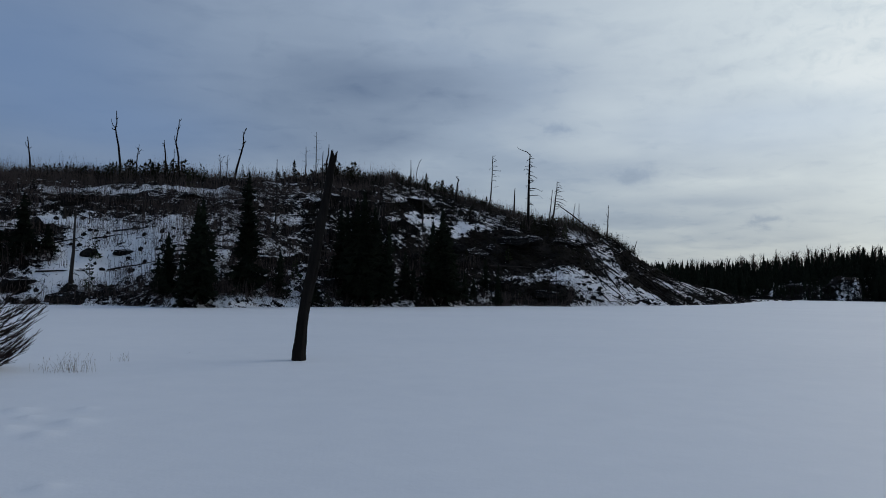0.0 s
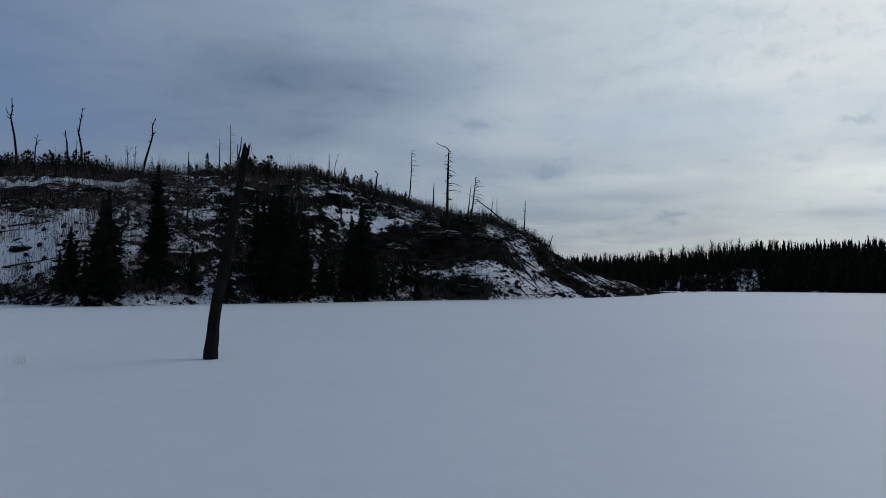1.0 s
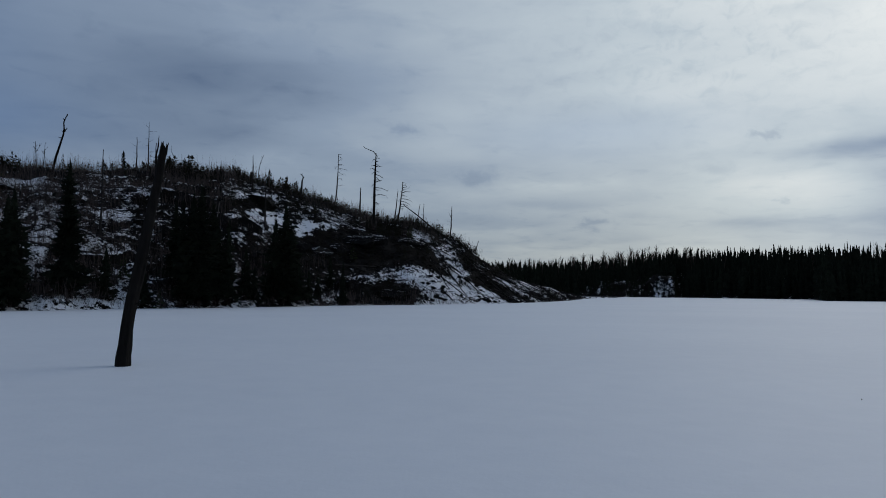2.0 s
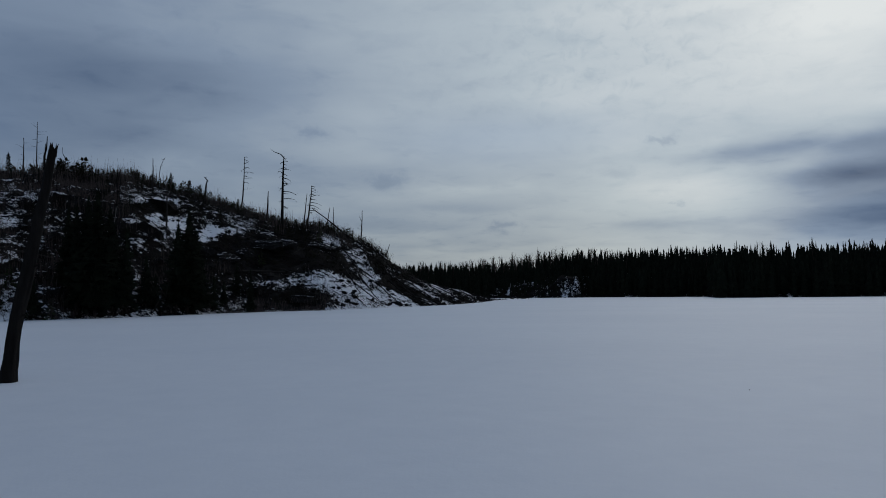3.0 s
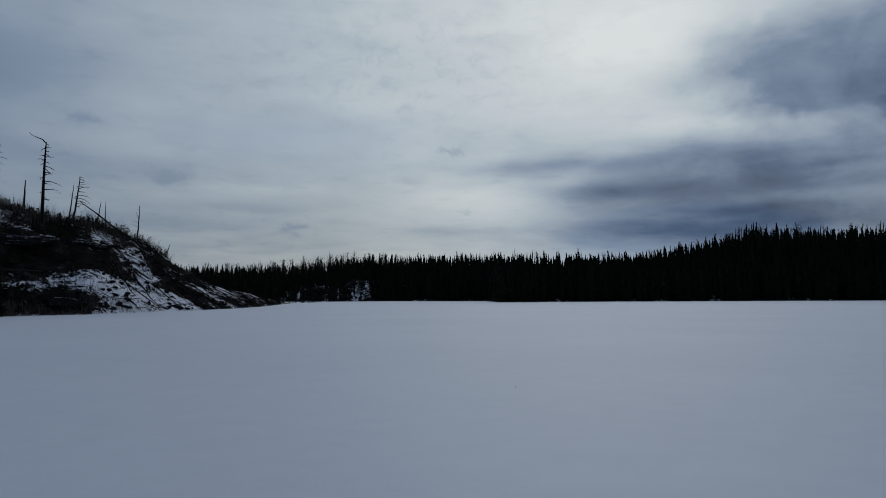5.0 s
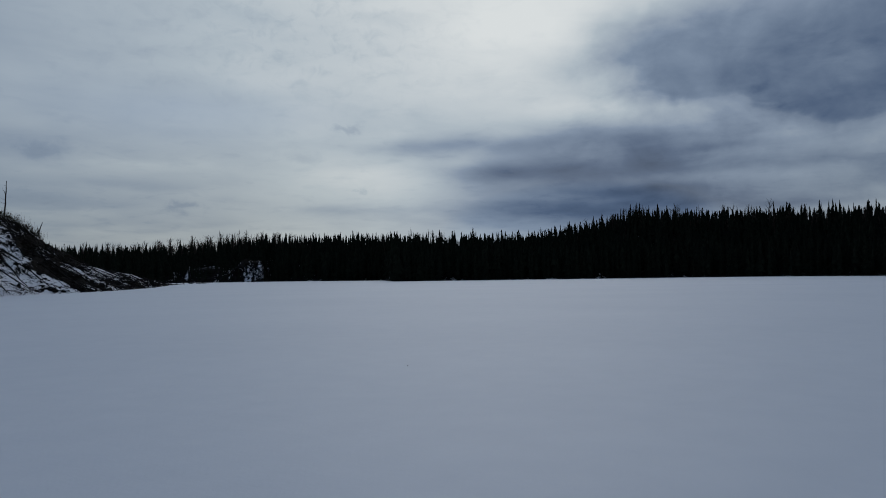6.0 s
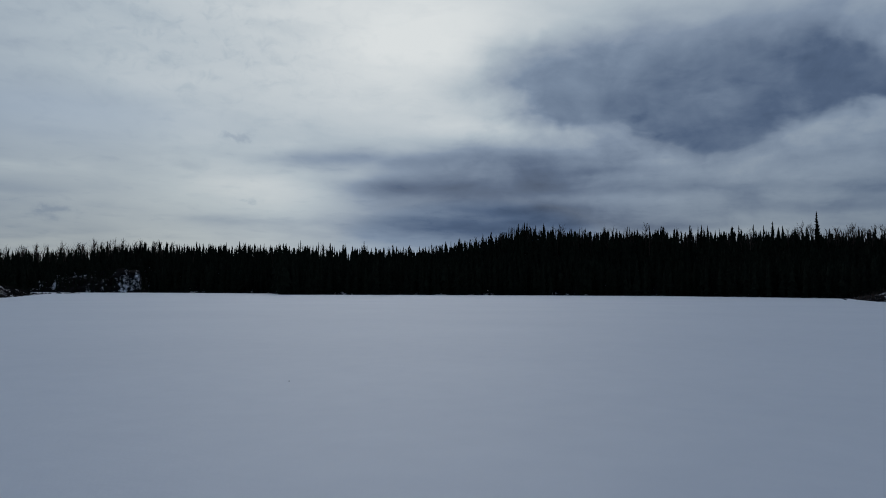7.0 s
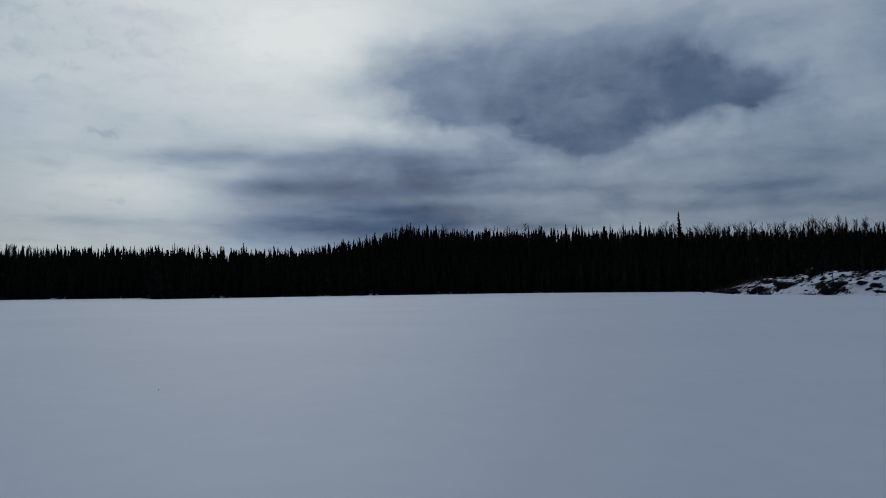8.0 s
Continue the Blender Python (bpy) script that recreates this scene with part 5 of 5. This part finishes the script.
def build_far_woods():
    rng = random.Random(83)
    kinds = [spruce(rng, "far_spruce", "dark narrow spruce in the woods across the lake", 10.0, (0.95, 1.15, 0.85, 1.25, 1.0)[k], rows=19, arms=6, fine=0, group="far spruces", club=k % 2 == 0) for k in range(5)]
    # spruces that stand out over the others: azimuth, depth behind the shore, height
    tall = [(26.0, 45, 9.8), (28.1, 45, 9.2), (33.6, 48, 11.0), (47.4, 50, 11.9), (44.7, 50, 10.6), (54.0, 52, 12.4), (41.2, 48, 10.8), (38.0, 48, 11.2), (60.6, 50, 10.8), (74.0, 48, 11.8), (76.6, 48, 12.2),
            (72.8, 46, 11.0), (73.2, 46, 10.8), (78.9, 46, 11.4), (61.9, 50, 10.6), (69.0, 48, 10.8), (36.2, 48, 10.8), (93.0, 44, 11.0)]
    for i in range(300):
        if i < len(tall):
            az, depth, h = tall[i]
            s = h / 10.6
        else:
            az = rng.uniform(18, 99)
            depth = rng.uniform(1.0, 16) if not 24.0 < az < 31.4 else rng.uniform(17, 30)
            s = rng.uniform(0.5, 1.0) * (0.65 if 23.5 < az < 31.5 else 1.0) * wood_height(az)
        x, y, z = far_spot(az, depth)
        m = Matrix.Translation((x, y, z)) @ Matrix.Rotation(rng.uniform(0, 6), 4, "Z") @ Matrix.Scale(s, 4)
        if i < 5:
            kinds[i].matrix_basis = m
        else:
            copy_thing(kinds[i % 5], m)
    templates = []
    for k in range(9):
        templates.append(skirt_tree(rng, 10.0, rng.uniform(0.78, 1.28), 10, 7, club=k % 3 > 0).arrays())
    spots = []
    while len(spots) < 6400:
        az = rng.uniform(14, 112)
        depth = 4 + 84 * rng.random() ** 1.15
        x, y, z = far_spot(az, depth)
        if 24.0 < az < 31.2 and depth < 17:
            continue
        grow = (rng.uniform(0.70, 0.97) if rng.random() < 0.86 else rng.uniform(0.97, 1.16)) * wood_height(az) * (0.62 if 23.5 < az < 31.5 and depth < 40 else 1.0)
        spots.append((x, y, z, rng.uniform(0, 6.28), rng.uniform(0.7, 1.45), grow))
    scatter("far_woods", templates, spots, NEEDLE, "dense dark spruce woods across the lake", "woods")
    foot = []
    for i in range(210):
        az = rng.uniform(23.0, 31.6)
        x, y, z = far_spot(az, rng.uniform(0.3, 12))
        grow = rng.uniform(0.12, 0.45)
        if 28.6 < az < 30.7 and rng.random() < 0.8:
            continue
        foot.append((x, y, z, rng.uniform(0, 6.28), grow * 1.1, grow))
    scatter("cliff_saplings", templates, foot, NEEDLE, "small dark conifers clinging to the far cliff", "saplings")
    bare = [bare_tree(rng, 11.0) for k in range(6)]
    # birches that stand out: azimuth, depth, height; then those scattered along the woods
    rows = [(53.0, 48, 11.4), (53.5, 48, 10.8), (56.5, 50, 11.4), (58.6, 50, 11.0), (58.2, 50, 10.6), (59.4, 50, 12.4), (63.3, 50, 12.6), (66.7, 50, 12.4), (69.9, 50, 12.8), (49.4, 50, 10.2), (68.9, 50, 11.2), (68.4, 48, 11.0), (90.6, 42, 12.4), (91.3, 42, 12.0), (91.8, 42, 11.8)]
    for lo, hi, count, d0, d1 in ((17, 24, 26, 45, 75), (24, 33, 70, 45, 75), (33, 52, 14, 42, 70), (52, 62, 22, 45, 70), (62, 80, 40, 38, 66), (80, 84, 14, 38, 66), (84, 99, 95, 36, 66)):
        for i in range(count):
            az = rng.uniform(lo, hi)
            if hi <= 33:
                az = lo + (hi - lo) * (round(7 * (az - lo) / (hi - lo)) + rng.gauss(0, 0.22)) / 7  # in clumps
            rows.append((az, rng.uniform(d0, d1), rng.uniform(9.8, 11.9) * (1.1 if hi <= 33 else 1.0 if lo >= 80 else 0.93)))
    for n, (az, depth, h) in enumerate(rows):
        x, y, z = far_spot(az, depth)
        m = Matrix.Translation((x, y, z)) @ Matrix.Rotation(rng.uniform(0, 6), 4, "Z") @ Matrix.Scale(h / 11.0, 4)
        if n < 6:
            bare[n].matrix_basis = m
        else:
            copy_thing(bare[n % 6], m)
    templates, spots = [], []
    for k in range(4):
        stem, twigs = bare_geo(rng, 11.0)
        stem.add(twigs.v, twigs.f)
        templates.append(stem.arrays())
    for i in range(120):
        az = rng.uniform(17, 34) if i % 3 else rng.uniform(55, 99)
        x, y, z = far_spot(az, rng.uniform(36, 80))
        s = rng.uniform(0.75, 0.98)
        spots.append((x, y, z, rng.uniform(0, 6.28), s, s))
    scatter("bare_woods", templates, spots, TWIG, "leafless birches scattered through the far spruce woods", "woods")
    # the one tall spruce that stands over the woods
    ob = spruce(rng, "far_spruce", "tall spruce standing above the woods across the lake", 15.6, 1.5, rows=40, arms=8, fine=3, group="far spruces", spire=1.2)
    x, y, z = far_spot(81.85, 38)
    ob.matrix_basis = Matrix.Translation((x, y, z))


def build_spit():
    rng = random.Random(97)
    at = lambda x, y, sink: Matrix.Translation((x, y, float(spit_z(x, y)) - sink)) @ Matrix.Rotation(rng.uniform(-0.4, 0.4), 4, "Z")
    single("boulder", rock_geo(rng, 0.9, 1.0, 1.0), ROCK, at(124.5, -1.8, -0.45), "snow-capped boulder on the rocky point", "rock", "spit rocks")
    meshes = [geo_mesh("boulder", rock_geo(rng, 0.8, 1.0, 0.4), ROCK) for k in range(4)]
    spots = [(113.6, -4.6, 1.2), (122.3, 1.8, 1.1), (125.7, 6.0, 1.1), (113.0, -4.0, 1.3), (109.5, -7.5, 0.8), (130.1, 4.0, 1.0), (131.7, 10.0, 0.8), (113.4, -5.4, 1.0), (107.6, -9.0, 0.8), (121.0, 4.5, 0.9)]
    for i in range(90):
        a = rng.uniform(84.6, 98)
        r = float(track(SPIT_SHORE, a)) + rng.uniform(0.5, 16) * min(1, (a - 83.8) / 3)
        spots.append((r * math.sin(radians(a)), r * math.cos(radians(a)), rng.uniform(0.2, 0.85)))
    for i, (x, y, s) in enumerate(spots):
        ob = new("boulder", meshes[i % 4])
        ob.matrix_basis = at(x, y, 0.1) @ Matrix.Scale(s * (1.45 if i < 10 else 1.0), 4)
        tagged(ob, "dark rock jutting from the snow on the point", "rock", "spit rocks")
    log = log_geo(rng, 2.2, 0.13)
    single("driftwood_log", log, BARK_DEAD, Matrix.Translation((150.3, 17.7, 0.3)) @ Matrix.Rotation(-1.2, 4, "Z") @ Matrix.Rotation(0.42, 4, "Y"), "grey driftwood log frozen at the shore", "log", smooth=True)
    ob = thing("dead_tree", at(113.2, -4.3, 0.1), "short dead stem on the rocky point", "dead tree")
    g = Geo()
    g.tube([(0, 0, 0), (0, 0.05, 1.2), (0.05, 0.1, 2.3)], [0.09, 0.07, 0.03], 5)
    part("trunk", g, BARK_SNAG, ob)


def build_spit_brush():
    """Twigs and low growth along the rocky point."""
    rng = random.Random(103)
    templates = [brush_geo(rng, 6, 0.9, 0.5, 3) for k in range(4)]
    spots = []
    for i in range(170):
        a = rng.uniform(84.5, 99) if i % 3 else rng.uniform(84.5, 88)
        r = float(track(SPIT_SHORE, a)) + rng.uniform(0.5, 30) * min(1, (a - 83.8) / 3)
        x, y = r * math.sin(radians(a)), r * math.cos(radians(a))
        spots.append((x, y, float(spit_z(x, y)), rng.uniform(0, 6.28), rng.uniform(0.7, 1.6), rng.uniform(0.15, 0.5) if a > 88 else rng.uniform(0.5, 1.4)))
    sticks = []
    for k in range(6):
        g = Geo()
        if k % 2:
            g = rock_geo(rng, 0.34, 0.4, 0.2, 6)
        else:
            for j in range(3):
                c, t = Vector((rng.gauss(0, 0.4), rng.gauss(0, 0.4), 0.05)), Vector((rng.gauss(0, 1), rng.gauss(0, 1), rng.uniform(-0.2, 0.5))).normalized() * rng.uniform(0.3, 0.8)
                g.tube([c - t, c + t], [0.035, 0.015], 4)
        sticks.append(g.arrays())
    bits = []
    for i in range(330):
        a = rng.uniform(84.2, 99)
        r = float(track(SPIT_SHORE, a)) + rng.uniform(0.2, 20) * min(1, (a - 83.8) / 3)
        x, y = r * math.sin(radians(a)), r * math.cos(radians(a))
        k = rng.uniform(0.4, 1.3)
        bits.append((x, y, float(spit_z(x, y)) + 0.02, rng.uniform(0, 6.28), k, k))
    scatter("spit_debris", sticks, bits, BARK_DEAD, "dark sticks and stones on the rocky point", "debris")
    scatter("spit_brush", templates, spots, TWIG, "bare brown twigs on the rocky point", "brush")


build_far_woods()
build_spit()
build_spit_brush()


# ---- the foreground ----
def build_dead_trunk():
    """The broken, leaning dead trunk that stands in the ice."""
    ob = thing("broken_dead_tree", Matrix.Translation((-3.46, 17.15, 0)), "weathered dark dead tree trunk, broken off and leaning in the ice", "dead tree")
    line = [(-0.02, -0.4), (0.0, 0.0), (0.0, 0.18), (0.03, 0.42), (0.055, 0.78), (0.09, 1.1), (0.155, 1.49), (0.225, 1.85), (0.295, 2.2), (0.37, 2.67), (0.445, 3.14), (0.525, 3.62), (0.61, 4.09), (0.67, 4.56), (0.71, 4.85), (0.74, 4.98)]
    rad = [0.18, 0.17, 0.158, 0.147, 0.138, 0.137, 0.138, 0.139, 0.136, 0.124, 0.118, 0.106, 0.096, 0.087, 0.083, 0.075]
    sides, g, rings = 18, Geo(), []
    for i, ((x, z), r) in enumerate(zip(line, rad)):
        for k in range(sides):
            a = 2 * math.pi * k / sides
            p = Vector((math.cos(a), math.sin(a), z * 0.7))
            rr = r * (1 + 0.10 * noise.noise(p * 2.0) + 0.07 * math.sin(5 * a + z) + 0.05 * noise.noise(p * 7.0))
            top = 0.28 * noise.noise(Vector((math.cos(a) * 2.2, math.sin(a) * 2.2, 9.0))) * max(0, (i - 12) / 3)
            rings.append((x + math.cos(a) * rr, math.sin(a) * rr, z + top))
    n = len(line)
    g.add(rings, [(i * sides + k, i * sides + (k + 1) % sides, (i + 1) * sides + (k + 1) % sides, (i + 1) * sides + k) for i in range(n - 1) for k in range(sides)]
          + [tuple(range((n - 1) * sides, n * sides))])
    part("trunk", g, BARK_DEAD, ob)
    for k in range(7):
        a = k * 0.9 + 0.3
        s = Geo()
        base = Vector((0.715 + 0.06 * math.cos(a), 0.06 * math.sin(a), 4.8))
        tall = (0.3, 0.2, 0.34, 0.16, 0.3, 0.2, 0.24)[k]
        s.tube([base, base + Vector((0.02, 0, tall * 0.6)), base + Vector((0.06 * math.cos(a) * 0.5 + 0.03, 0.02, tall))], [0.035, 0.025, 0.004], 4)
        part("splinter", s, BARK_DEAD, ob)
    s = Geo()
    s.tube([(0.57, 0.02, 4.5), (0.56, 0.02, 4.8), (0.6, 0.03, 5.0), (0.61, 0.03, 5.25)], [0.03, 0.022, 0.016, 0.006], 5)
    part("splinter", s, BARK_DEAD, ob, "long thin upright splinter")
    for k, (z, dx, ln) in enumerate(((2.35, 0.9, 0.12), (3.5, -0.8, 0.1), (1.3, 0.8, 0.09))):
        s = Geo()
        x = np.interp(z, [q[1] for q in line], [q[0] for q in line])
        s.tube([(x, 0, z), (x + dx * (0.13 + ln), -0.1, z + 0.08)], [0.03, 0.012], 5)
        part("branch_stub", s, BARK_DEAD, ob)


def build_shrub():
    """The bare shrub whose drooping boughs reach in from the bank."""
    rng = random.Random(15)
    x, y = -9.15, 13.5
    ob = thing("bare_shrub", Matrix.Translation((x, y, float(ice_z(x, y)) - 0.05)), "bare brown shrub with sweeping upturned branches on the snowy bank", "shrub")
    for i in range(54):
        g = Geo()
        a = rng.uniform(-0.9, 0.9) if i < 44 else rng.uniform(0, 6.28)
        z0 = 1.12 * (i % 44) / 44 + rng.uniform(-0.05, 0.05)
        ln = rng.uniform(0.95, 1.42) * (1.0 - 0.22 * abs(z0 - 0.7))
        out = Vector((math.cos(a), math.sin(a), 0))
        sag = rng.uniform(0.05, 0.2)
        pts = [Vector((0, 0, z0)) + out * ln * s + Vector((0, 0, ln * (-sag * s + 0.45 * s ** 2.6))) for s in (0, 0.2, 0.4, 0.6, 0.8, 1.0)]
        g.tube(pts, [0.016, 0.014, 0.012, 0.010, 0.007, 0.003], 4)
        for k in range(26):
            j = rng.randint(1, 4)
            q = pts[j].lerp(pts[j + 1], rng.random())
            w = (pts[j + 1] - pts[j]).normalized() + Vector((rng.gauss(0, 0.28), rng.gauss(0, 0.28), rng.gauss(0.12, 0.22)))
            g.tube([q, q + w * rng.uniform(0.07, 0.2)], [0.008, 0.003], 3, cap=False)
        part("branch", g, TWIG if i % 3 == 0 else DARK_TWIG, ob)
    stem = Geo()
    stem.tube([(0, 0, -0.1), (0.03, 0, 0.6), (0.0, 0.02, 1.25)], [0.06, 0.05, 0.03], 7)
    part("trunk", stem, DARK_TWIG, ob)


def build_weeds():
    """Dry stalks that poke through the snow on the bank."""
    rng = random.Random(25)
    for x, y, n, h in ((-7.3, 13.5, 16, 0.14), (-7.1, 13.7, 18, 0.26), (-7.35, 13.8, 22, 0.38), (-7.0, 13.85, 22, 0.38), (-7.75, 13.7, 9, 0.28), (-7.2, 15.9, 10, 0.24), (-6.95, 15.8, 6, 0.17), (-6.6, 18.0, 2, 0.05)):
        ob = thing("dry_weed", Matrix.Translation((x, y, float(ice_z(x, y)) - 0.03)), "tuft of dry brown stalks poking through snow", "weed", "dry weeds")
        for k in range(n):
            g = Geo()
            x0, y0, ln = rng.gauss(0, 0.14), rng.gauss(0, 0.14), h * rng.uniform(0.4, 1.1)
            lx, ly = rng.gauss(0, 0.3) * ln, rng.gauss(0, 0.3) * ln
            g.tube([(x0, y0, 0), (x0 + lx * 0.4, y0 + ly * 0.4, ln * 0.6), (x0 + lx, y0 + ly, ln)], [0.0018, 0.0015, 0.001], 3, cap=False)
            if k % 5 == 0:
                g.tube([(x0 + lx, y0 + ly, ln - 0.01), (x0 + lx * 1.02, y0 + ly, ln + 0.025)], [0.006, 0.003], 4)
            part("stalk", g, STRAW if k % 4 else TWIG, ob)
    g = Geo()
    g.tube([(0, 0, 0), (0.015, 0.01, 0.014), (0.03, 0.01, 0.012)], [0.007, 0.006, 0.004], 5)
    single("twig", g, BARK_DEAD, Matrix.Translation((9.2, 9.75, float(ice_z(9.2, 9.75)))), "small dark twig lying on the snow", "twig")


build_dead_trunk()
build_shrub()
build_weeds()
